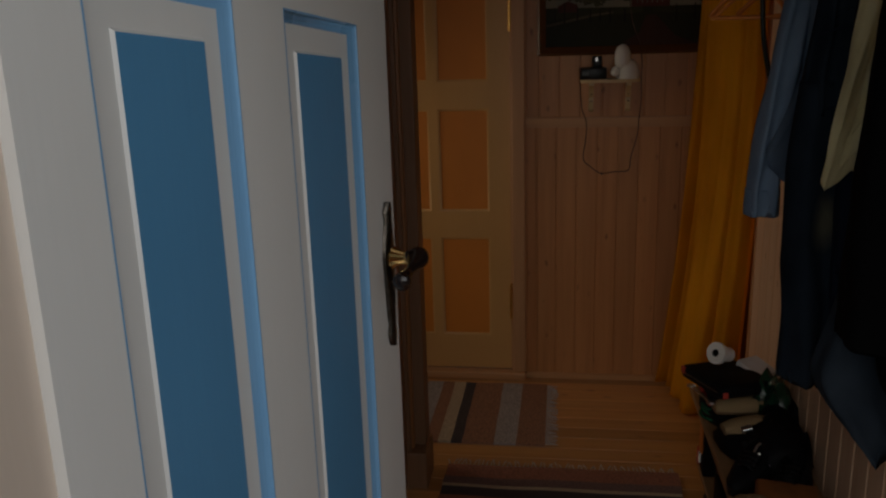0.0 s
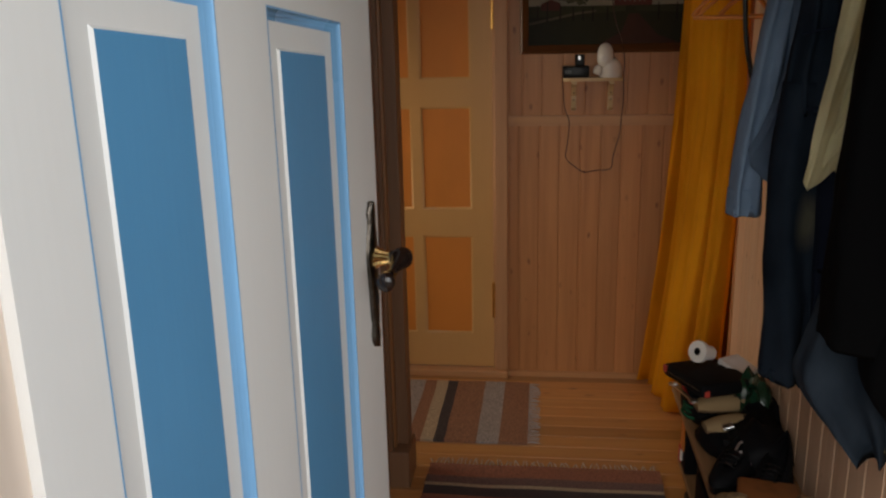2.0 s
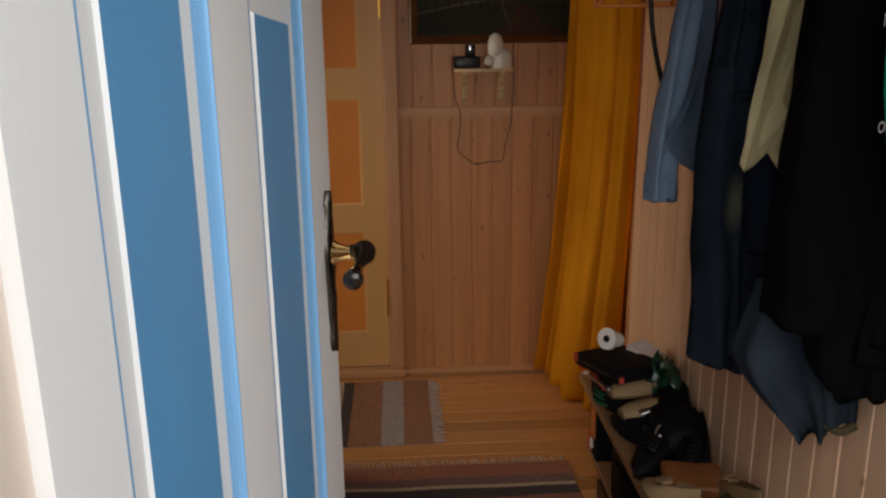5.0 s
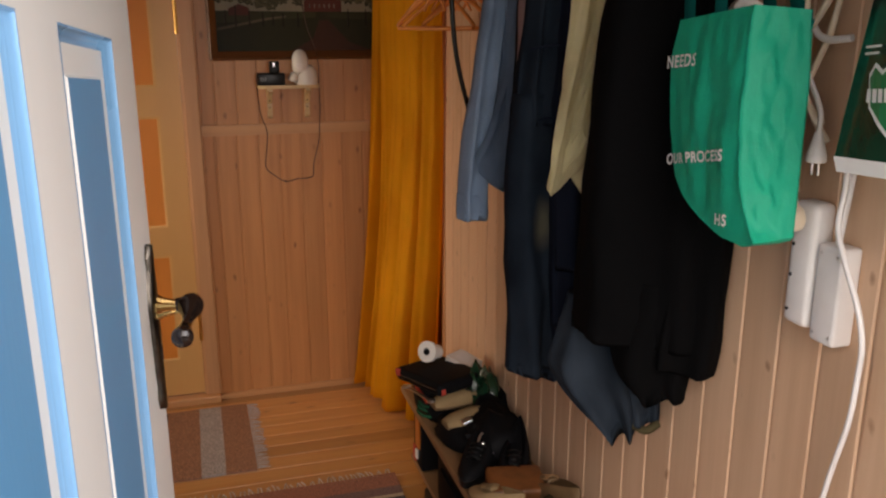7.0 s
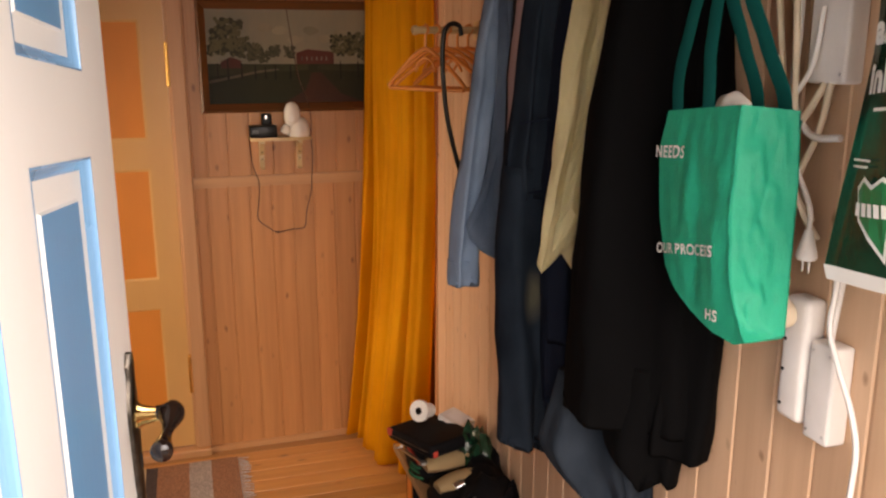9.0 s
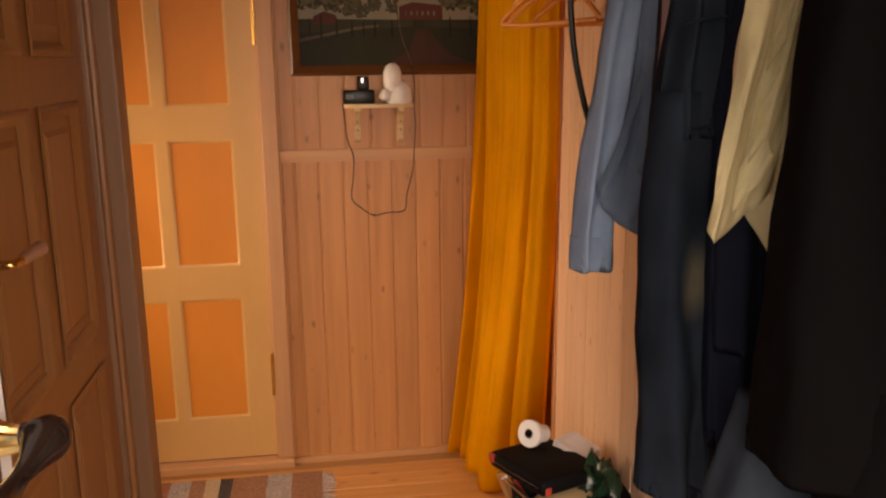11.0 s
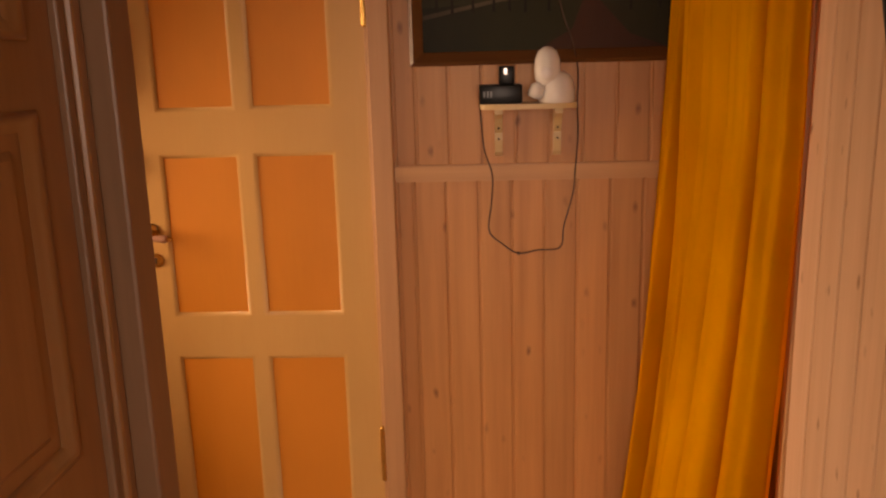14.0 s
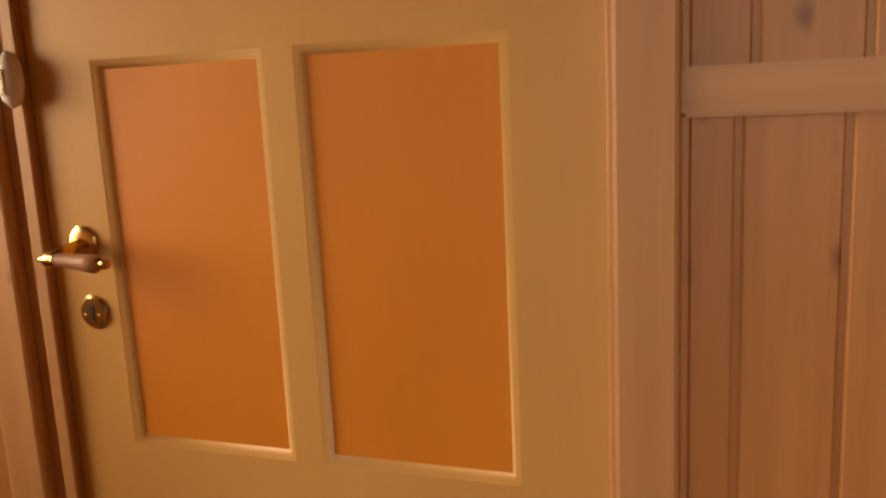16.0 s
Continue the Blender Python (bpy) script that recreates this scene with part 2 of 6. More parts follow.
# ---- building helpers ----
def box(bm, x0, y0, z0, x1, y1, z1, m=None):
    r = bmesh.ops.create_cube(bm, size=1)
    t = Matrix.LocRotScale(((x0 + x1) / 2, (y0 + y1) / 2, (z0 + z1) / 2), None, (x1 - x0, y1 - y0, z1 - z0))
    bmesh.ops.transform(bm, matrix=(m @ t) if m else t, verts=r["verts"])
    return r["verts"]


def block(x0, y0, z0, x1, y1, z1, bevel=0.0, seg=2):
    bm = bmesh.new()
    box(bm, x0, y0, z0, x1, y1, z1)
    if bevel:
        bmesh.ops.bevel(bm, geom=bm.edges[:], offset=bevel, segments=seg, profile=0.5, affect="EDGES")
    return bm


def mesh_of(name, bm, mat, smooth=None):
    me = bpy.data.meshes.new(name)
    bmesh.ops.recalc_face_normals(bm, faces=bm.faces)
    bm.to_mesh(me)
    bm.free()
    for one in mat if isinstance(mat, (list, tuple)) else [mat]:
        me.materials.append(one)
    if smooth is not None:
        me.shade_smooth()
        if smooth:
            me.set_sharp_from_angle(angle=radians(smooth))
    return me


def part(name, bm, mat, parent=None, label="", smooth=None, at=None):
    ob = new(name, mesh_of(name, bm, mat, smooth))
    if parent is not None:
        ob.parent = parent
    if at is not None:
        ob.matrix_basis = at
    if label:
        ob["label"] = label
    return ob


def base(name, at, label, category, group="", kind=""):
    ob = new(name)
    ob.empty_display_size = 0.05
    ob.matrix_basis = at
    return tagged(ob, label, category, group, kind)


def lathe(profile, n=24, axis="z"):
    """A turned solid from (radius, height) pairs."""
    bm = bmesh.new()
    rings = []
    for r, h in profile:
        rings.append([bm.verts.new((r * math.cos(2 * math.pi * i / n), r * math.sin(2 * math.pi * i / n), h)) for i in range(n)])
    for a, b in zip(rings, rings[1:]):
        for i in range(n):
            bm.faces.new((a[i], a[(i + 1) % n], b[(i + 1) % n], b[i]))
    bm.faces.new(rings[0][::-1])
    bm.faces.new(rings[-1])
    if axis == "x":
        bmesh.ops.rotate(bm, matrix=Matrix.Rotation(radians(90), 3, "Y"), verts=bm.verts)
    if axis == "y":
        bmesh.ops.rotate(bm, matrix=Matrix.Rotation(radians(-90), 3, "X"), verts=bm.verts)
    return bm


def spline_points(pts, steps=8):
    out = []
    p = [Vector(q) for q in pts]
    p = [p[0] * 2 - p[1]] + p + [p[-1] * 2 - p[-2]]
    for i in range(1, len(p) - 2):
        for s in range(steps):
            t = s / steps
            a, b, c, d = p[i - 1], p[i], p[i + 1], p[i + 2]
            out.append(0.5 * ((2 * b) + (c - a) * t + (2 * a - 5 * b + 4 * c - d) * t * t + (3 * b - a - 3 * c + d) * t ** 3))
    out.append(p[-2])
    return out


def tube(pts, r, n=8, flat=1.0, steps=8, bm=None, face=None):
    """A round or flattened cord through points."""
    bm = bm or bmesh.new()
    line = spline_points(pts, steps)
    rings = []
    side = None
    for i, q in enumerate(line):
        d = (line[min(i + 1, len(line) - 1)] - line[max(i - 1, 0)]).normalized()
        ref = Vector(face) if face else (side or (Vector((0, 0, 1)) if abs(d.z) < 0.9 else Vector((1, 0, 0))))
        u = d.cross(ref).normalized()
        v = u.cross(d)
        side = v
        rr = r(i / (len(line) - 1)) if callable(r) else r
        rings.append([bm.verts.new(q + rr * (math.cos(2 * math.pi * k / n) * u + flat * math.sin(2 * math.pi * k / n) * v)) for k in range(n)])
    for a, b in zip(rings, rings[1:]):
        for k in range(n):
            bm.faces.new((a[k], a[(k + 1) % n], b[(k + 1) % n], b[k]))
    bm.faces.new(rings[0][::-1])
    bm.faces.new(rings[-1])
    return bm


def board(w, h, t=0.014, chamfer=0.005, tongue=0.006):
    """One tongued board, front towards -y, its long edges chamfered to a V joint."""
    bm = bmesh.new()
    prof = [(0, 0), (0, -t + 0.0035), (tongue, -t + 0.0035), (tongue + chamfer * 0.6, -t), (w - chamfer * 0.44, -t), (w, -t + chamfer * 0.5), (w, 0)]
    lo = [bm.verts.new((x, y, 0)) for x, y in prof]
    hi = [bm.verts.new((x, y, h)) for x, y in prof]
    n = len(prof)
    for i in range(n):
        bm.faces.new((lo[i], lo[(i + 1) % n], hi[(i + 1) % n], hi[i]))
    bm.faces.new(lo[::-1])
    bm.faces.new(hi)
    return bm


def panel_frame(bm, u0, v0, u1, v1, prof, y=0.0):
    """A moulding ring round a panel opening. prof: (inset, sink) pairs from the face inwards."""
    rings = [[bm.verts.new((u, y + k, v)) for u, v in ((u0 + d, v0 + d), (u1 - d, v0 + d), (u1 - d, v1 - d), (u0 + d, v1 - d))] for d, k in prof]
    for p, q in zip(rings, rings[1:]):
        for k in range(4):
            bm.faces.new((p[k], p[(k + 1) % 4], q[(k + 1) % 4], q[k]))


def door_body(w, z0, z1, thick, holes, both=True):
    """A slab with through openings for its panels, front at y=0, back at y=thick."""
    us = sorted({0.0, w, *[h[0] for h in holes], *[h[2] for h in holes]})
    vs = sorted({z0, z1, *[h[1] for h in holes], *[h[3] for h in holes]})
    bm = bmesh.new()

    def inside(a, b, c, d):
        u, v = (a + c) / 2, (b + d) / 2
        return any(h[0] < u < h[2] and h[1] < v < h[3] for h in holes)

    vert = {}

    def V(u, y, v):
        key = (round(u, 5), y, round(v, 5))
        if key not in vert:
            vert[key] = bm.verts.new((u, y, v))
        return vert[key]

    solid = {(i, j): not inside(us[i], vs[j], us[i + 1], vs[j + 1]) for i in range(len(us) - 1) for j in range(len(vs) - 1)}
    for (i, j), s in solid.items():
        if not s:
            continue
        a, b, c, d = us[i], vs[j], us[i + 1], vs[j + 1]
        bm.faces.new((V(a, 0, b), V(c, 0, b), V(c, 0, d), V(a, 0, d)))
        bm.faces.new((V(a, thick, d), V(c, thick, d), V(c, thick, b), V(a, thick, b)))
        for (di, dj), (p, q) in {(-1, 0): ((a, b), (a, d)), (1, 0): ((c, b), (c, d)), (0, -1): ((a, b), (c, b)), (0, 1): ((a, d), (c, d))}.items():
            if not solid.get((i + di, j + dj), False):
                bm.faces.new((V(p[0], 0, p[1]), V(q[0], 0, q[1]), V(q[0], thick, q[1]), V(p[0], thick, p[1])))
    return bm


def raised_field(u0, v0, u1, v1, y, border, rise, bev):
    """A panel sheet with a raised middle: flat border, short bevel, flat field. Two material slots."""
    bm = bmesh.new()
    rows = [(0, 0), (border, 0), (border + bev, -rise)]
    rings = [[bm.verts.new((u, y + dy, v)) for u, v in ((u0 + d, v0 + d), (u1 - d, v0 + d), (u1 - d, v1 - d), (u0 + d, v1 - d))] for d, dy in rows]
    for a, b in zip(rings, rings[1:]):
        for k in range(4):
            bm.faces.new((a[k], a[(k + 1) % 4], b[(k + 1) % 4], b[k]))
    f = bm.faces.new(rings[-1])
    back = [bm.verts.new((u, y + 0.012, v)) for u, v in ((u0, v0), (u1, v0), (u1, v1), (u0, v1))]
    bm.faces.new(back[::-1])
    for k in range(4):
        bm.faces.new((back[k], back[(k + 1) % 4], rings[0][(k + 1) % 4], rings[0][k]))
    f.material_index = 1
    return bm


# ---- the setting ----
H_CEIL = 2.32
floor = part("floor", block(-0.62, 1.69, -0.12, 2.75, 5.12, -0.022), M["floor_pine"])
tagged(floor, "varnished orange pine plank floor of the hallway", "floor", kind="structure")
ground = part("ground", block(-60, -120, -0.5, 60, 1.54, -0.2), M["grass"])
tagged(ground, "mown grass in front of the house", "ground", kind="structure")
porch = part("porch_step", block(-0.4, -0.4, -0.2, 3.0, 1.5, -0.032, 0.01), M["stone"])
tagged(porch, "grey stone step outside the front door", "step", kind="structure")

north = part("wall_north", door_body(3.4, -0.02, H_CEIL, 0.1, [(1.03, -0.0199, 1.745, 2.04)]), M["wall_pine"], at=Matrix.Translation((-0.62, 5.016, 0)))
tagged(north, "end wall clad in whitewashed pine boards", "wall", kind="structure")
bm = bmesh.new()
box(bm, 2.094, 1.69, -0.02, 2.2, 4.385, H_CEIL)
east = part("wall_east", bm, M["east_pine"])
tagged(east, "side wall clad in pale upright pine boards", "wall", kind="structure")
bm = bmesh.new()
box(bm, 2.2, 4.28, -0.02, 2.75, 4.38, H_CEIL)
box(bm, 2.65, 4.38, -0.02, 2.75, 5.016, H_CEIL)
tagged(part("wall_alcove", bm, M["trim_pine"]), "pine wall of the alcove behind the curtain", "wall", kind="structure")
west = part("wall_west", door_body(2.39, -0.02, H_CEIL, 0.12, [(1.215, -0.0199, 2.25, 2.03)]), M["frame_pine"], at=Matrix.Translation((0.78, 1.69, 0)) @ Matrix.Rotation(radians(90), 4, "Z"))
tagged(west, "stained pine side wall with a door", "wall", kind="structure")
bm = bmesh.new()
box(bm, -0.62, 3.98, -0.02, 0.66, 4.08, H_CEIL)
tagged(part("wall_passage", bm, M["trim_pine"]), "pine wall of the side passage", "wall", kind="structure")
# unseen end of the passage, its opening added for the fill lamp
wwin = part("wall_window", door_body(0.94, -0.02, H_CEIL, 0.1, [(0.1, 0.95, 0.84, 2.05)]), M["trim_pine"], at=Matrix.Translation((-0.52, 4.08, 0)) @ Matrix.Rotation(radians(90), 4, "Z"))
tagged(wwin, "unseen passage wall with an opening added for light", "wall", kind="structure")
south = part("wall_south", door_body(4.2, -0.2, H_CEIL + 0.3, 0.14, [(1.535, -0.1999, 2.6, 2.1)]), M["plaster"], at=Matrix.Translation((-0.6, 1.545, 0)))
tagged(south, "painted outer wall round the front doorway", "wall", kind="structure")
ceil = part("ceiling", block(-0.62, 1.69, H_CEIL, 2.75, 5.12, H_CEIL + 0.1), M["trim_pine"])
tagged(ceil, "pine boarded ceiling", "ceiling", kind="structure")

# front door lining, pale peach
lining = base("door_lining", Matrix.Identity(4), "pale peach painted lining of the front doorway", "door frame", kind="structure")
for x0, x1 in ((0.936, 0.982), (1.985, 1.999)):
    part("post", block(x0, 1.47, -0.02, x1, 1.695, 2.1, 0.004), M["peach_paint"], lining)
part("head", block(0.982, 1.47, 2.055, 1.985, 1.695, 2.099, 0.004), M["peach_paint"], lining)
part("threshold", block(0.982, 1.49, -0.03, 1.985, 1.72, 0.008, 0.006), M["frame_pine"], lining)

# ---- front door, standing open ----
def front_door():
    w, thick = 0.81, 0.042
    ang = radians(84)
    # local x runs from the hinge towards the free edge, local -y is the painted outer face
    at = Matrix.Translation((0.992, 1.692, 0)) @ Matrix.Rotation(ang, 4, "Z")
    d = base("front_door", at, "white panelled front door with blue panels, standing open", "door", kind="structure")
    cols = ((0.088, 0.315), (0.438, 0.675))
    rows = ((0.19, 1.656), (1.756, 1.95))
    holes = [(a, c, b, e) for a, b in cols for c, e in rows]
    bm = door_body(w, 0.015, 2.035, thick, holes)
    bmesh.ops.bevel(bm, geom=[e for e in bm.edges if e.calc_face_angle(0) > 1.2], offset=0.002, segments=1, affect="EDGES")
    part("door_leaf", bm, M["white_paint"], d)
    for a, c, b, e in holes:
        bm = bmesh.new()
        panel_frame(bm, a, c, b, e, ((-0.0022, -0.0007), (0.0, -0.0007), (0.0015, 0.0045), (0.004, 0.0065), (0.0055, 0.0068), (0.006, 0.0078), (0.010, 0.0090), (0.0125, 0.0104)), 0.0)
        part("moulding", bm, M["sky_blue_paint"], d, "light blue bevelled moulding", smooth=60)
        tall = e - c > 0.5
        bd = 0.03 if tall else 0.024
        part("panel", raised_field(a + 0.012, c + 0.012, b - 0.012, e - 0.012, 0.0098, bd, 0.003, 0.003), [M["white_paint"], M["blue_paint"]], d, "white panel with a blue raised field")
    # long-plate lock furniture
    s = 0.765
    bm = bmesh.new()
    zs = [1.148, 1.16, 1.172, 1.186, 1.2, 1.24, 1.27, 1.3, 1.325, 1.345, 1.358, 1.372, 1.388]
    ws = [0.003, 0.009, 0.011, 0.006, 0.010, 0.013, 0.0155, 0.018, 0.0155, 0.010, 0.007, 0.011, 0.003]
    rows_v = []
    for z, hw in zip(zs, ws):
        rows_v.append([bm.verts.new((s + 1.25 * u * hw, y, z)) for u, y in ((-1, 0.0), (-0.95, -0.005), (-0.5, -0.0095), (0.5, -0.0095), (0.95, -0.005), (1, 0.0))])
    for p, q in zip(rows_v, rows_v[1:]):
        for k in range(5):
            bm.faces.new((p[k], p[k + 1], q[k + 1], q[k]))
    handle = base("door_handle", Matrix.Identity(4), "", "")
    handle.parent = d
    handle["label"] = "dark lever handle on a long ornate metal plate"
    plate = part("plate", bm, M["iron"], handle, "tarnished ornate lock plate", smooth=50)
    sp = lathe([(0.006, 0), (0.016, 0.001), (0.0165, 0.005), (0.0125, 0.012), (0.0095, 0.024), (0.0085, 0.032), (0.009, 0.036)], 20)
    for v in sp.verts:
        a = math.atan2(v.co.y, v.co.x)
        k = 1 + 0.10 * math.cos(10 * a)
        v.co.x *= k
        v.co.y *= k
    bmesh.ops.rotate(sp, matrix=Matrix.Rotation(radians(90), 3, "X"), verts=sp.verts)
    part("collar", sp, M["brass"], handle, "fluted brass collar", smooth=30, at=Matrix.Translation((s, -0.005, 1.298)))
    lv = tube([(s, -0.034, 1.30), (s, -0.046, 1.301), (s - 0.004, -0.053, 1.301), (s - 0.025, -0.054, 1.297), (s - 0.05, -0.052, 1.291), (s - 0.075, -0.05, 1.286), (s - 0.092, -0.05, 1.283)],
              lambda t: 0.010 + 0.008 * math.exp(-((t - 0.36) / 0.14) ** 2) + 0.0045 * math.exp(-((t - 0.92) / 0.12) ** 2) - 0.003 * math.exp(-((t - 0.66) / 0.12) ** 2) - (0.012 if t > 0.995 else 0), 16)
    part("lever", lv, M["bakelite"], handle, "glossy black-brown lever grip", smooth=80)
    part("keyhole", block(s - 0.0035, -0.0105, 1.222, s + 0.0035, -0.007, 1.243, 0.001), M["hole"], handle)
    for z in (0.3, 1.05, 1.8):
        part("hinge", lathe([(0.007, 0), (0.008, 0.003), (0.008, 0.1), (0.006, 0.104)], 12), M["iron"], d, smooth=40, at=Matrix.Translation((-0.004, 0.03, z)))
    # the old leaf has sagged towards its free edge
    for ob in d.children:
        if ob.name.split(".")[0] in ("door_leaf", "moulding", "panel"):
            for v in ob.data.vertices:
                v.co.z -= 0.078 * (v.co.x - 0.68)
    return d


front_door()


# ---- six-panel door in the end wall ----
def end_door():
    x0, x1, y = 0.417, 1.112, 5.004
    d = base("panel_door", Matrix.Translation((x0, y, 0)), "closed cream six-panel door with orange panels", "door", kind="structure")
    w = x1 - x0
    cols = ((0.092, 0.324), (0.362, 0.60))
    rows = ((0.205, 0.698), (0.822, 1.302), (1.422, 1.905))
    holes = [(a, c, b, e) for a, b in cols for c, e in rows]
    bm = door_body(w, 0.037, 2.02, 0.04, holes)
    bmesh.ops.bevel(bm, geom=[e for e in bm.edges if e.calc_face_angle(0) > 1.2], offset=0.0025, segments=1, affect="EDGES")
    part("door_leaf", bm, M["cream_paint"], d)
    for a, c, b, e in holes:
        bm = bmesh.new()
        panel_frame(bm, a, c, b, e, ((0.0, 0.0003), (0.003, 0.0012), (0.006, 0.002), (0.009, 0.0045), (0.012, 0.0075)))
        part("moulding", bm, M["cream_paint"], d, smooth=60)
        part("panel", block(a + 0.006, 0.0065, c + 0.006, b - 0.006, 0.03, e - 0.006), M["orange_paint"], d, "orange painted panel")
    h = base("door_handle", Matrix.Translation((0.050, 0, 1.083)), "", "")
    h.parent = d
    h["label"] = "brass lever with a rosewood grip on a round rose"
    rose = [(0.001, 0.0), (0.021, 0.0), (0.022, 0.003), (0.018, 0.006), (0.012, 0.0075), (0.001, 0.008)]
    rot = Matrix.Rotation(radians(90), 4, "X")
    part("rose", lathe(rose, 28), M["brass"], h, "round brass rose", smooth=35, at=rot)
    part("neck", tube([(0, -0.006, 0), (0, -0.03, -0.003), (-0.004, -0.042, -0.007), (-0.018, -0.045, -0.012)], 0.007, 12), M["brass"], h, smooth=60)
    grip = lathe([(0.002, 0), (0.0035, 0.003), (0.0035, 0.008), (0.008, 0.011), (0.0105, 0.017), (0.009, 0.025), (0.0095, 0.028)], 18, "x")
    part("finial", grip, M["brass"], h, "brass tip", smooth=40, at=Matrix.Translation((-0.030, -0.045, -0.0125)))
    part("grip", lathe([(0.0085, 0), (0.0088, 0.02), (0.0105, 0.045), (0.0115, 0.056), (0.009, 0.061)], 18, "x"), M["rose_wood"], h, "turned rosewood grip", smooth=40,
         at=Matrix.Translation((-0.002, -0.045, -0.0125)) @ Matrix.Rotation(radians(4), 4, "Y"))
    part("end_cap", lathe([(0.006, 0), (0.005, 0.004), (0.0065, 0.008), (0.006, 0.013), (0.003, 0.016)], 16, "x"), M["brass"], h, smooth=40, at=Matrix.Translation((0.059, -0.045, -0.0165)))
    k = base("keyhole_plate", Matrix.Translation((0.054, 0, 0.995)), "", "")
    k.parent = d
    k["label"] = "round brass keyhole plate"
    part("disc", lathe([(0.001, 0.0), (0.0205, 0.0), (0.0215, 0.002), (0.018, 0.005), (0.001, 0.0055)], 28), M["brass"], k, smooth=35, at=rot)
    part("keyhole", lathe([(0.001, 0), (0.0042, 0), (0.0042, 0.0008), (0.001, 0.001)], 14), M["hole"], k, at=Matrix.Translation((0, -0.0053, 0.005)) @ rot)
    part("keyhole_slot", block(-0.0022, -0.0063, -0.0105, 0.0022, -0.0053, 0.004), M["hole"], k)
    for u in (-0.011, 0.011):
        part("screw", lathe([(0.001, 0), (0.0028, 0), (0.002, 0.0012), (0.001, 0.0014)], 12), M["brass"], k, at=Matrix.Translation((u, -0.005, -0.004)) @ rot)
    for z0, z1 in ((0.296, 0.476), (1.637, 1.818)):
        hi = base("hinge", Matrix.Translation((w + 0.003, -0.019, z0)), "", "")
        hi.parent = d
        L = z1 - z0
        part("barrel", lathe([(0.003, 0), (0.0078, 0.004), (0.0078, L / 2 - 0.001), (0.006, L / 2), (0.0078, L / 2 + 0.001), (0.0078, L - 0.006), (0.003, L)], 14), M["gold"], hi, "brass hinge", smooth=35)
        part("leaf", block(-0.006, 0.006, 0.01, 0.004, 0.02, L - 0.01, 0.001), M["gold"], hi)
    return d


end_door()

# casing of the end door
casing = base("end_door_casing", Matrix.Identity(4), "whitewashed pine casing round the panel door", "door frame", kind="structure")
part("casing_post", block(1.12, 4.978, 0.03, 1.182, 5.02, 2.1, 0.005), M["trim_pine"], casing)
part("casing_bead", block(1.113, 4.99, 0.03, 1.1225, 5.03, 2.03, 0.003), M["trim_pine"], casing)
part("casing_bead", block(0.393, 4.992, 0.03, 0.4145, 5.03, 2.03, 0.003), M["trim_pine"], casing)
part("casing_bead", block(0.37, 5.0, 0.03, 0.393, 5.03, 2.03, 0.003), M["trim_pine"], casing)
part("casing_post", block(0.305, 4.984, 0.0, 0.37, 5.02, 2.1, 0.006), M["trim_pine"], casing)
part("casing_head", block(0.305, 4.981, 2.03, 1.182, 5.03, 2.1, 0.005), M["rail_pine"], casing)
part("threshold", block(0.37, 4.955, -0.01, 1.182, 5.05, 0.03, 0.006), M["rail_pine"], casing)


# ---- board cladding, dado rail, skirting ----
def clad(parent, positions, w, z0, z1, mat, to_world, first=None):
    me = mesh_of("board", board(w, z1 - z0), mat)
    for u in positions:
        ob = new("board", me)
        ob.parent = parent
        ob.matrix_parent_inverse = parent.matrix_basis.inverted()
        ob.matrix_basis = to_world(u, z0)


north_at = lambda u, z: Matrix.Translation((u, 5.0145, z))
N0, NW = 1.229, 0.0921
cols_n = [N0 + i * NW for i in range(10)]
clad(north, [1.182], 0.047, 0.02, 1.213, M["wall_pine"], north_at)
clad(north, cols_n, NW, 0.02, 1.213, M["wall_pine"], north_at)
clad(north, [1.182], 0.06, 1.25, H_CEIL - 0.01, M["wall_pine"], north_at)
clad(north, [1.242 + i * NW for i in range(10)], NW, 1.25, H_CEIL - 0.01, M["wall_pine"], north_at)
east_at = lambda u, z: Matrix.Translation((2.0935, u, z)) @ Matrix.Rotation(radians(-90), 4, "Z")
clad(east, [4.385 - i * 0.0985 for i in range(28)], 0.0985, 0.0, H_CEIL - 0.01, M["east_pine"], east_at)

bm = bmesh.new()
box(bm, 1.182, 4.985, 1.211, 2.3, 5.0145, 1.257)
bmesh.ops.bevel(bm, geom=bm.edges[:], offset=0.004, segments=2, affect="EDGES")
tagged(part("dado_rail", bm, M["rail_pine"]), "flat pine dado rail across the board wall", "trim", kind="structure")
bm = bmesh.new()
box(bm, 1.182, 4.982, -0.018, 2.64, 5.0145, 0.022)
bmesh.ops.bevel(bm, geom=bm.edges[:], offset=0.005, segments=2, affect="EDGES")
tagged(part("skirting", bm, M["rail_pine"]), "low pine skirting strip", "baseboard", kind="structure")
tagged(part("corner_post", block(2.076, 4.3855, -0.018, 2.2, 4.42, H_CEIL, 0.004), M["trim_pine"]), "pine post at the edge of the curtained opening", "trim", kind="structure")


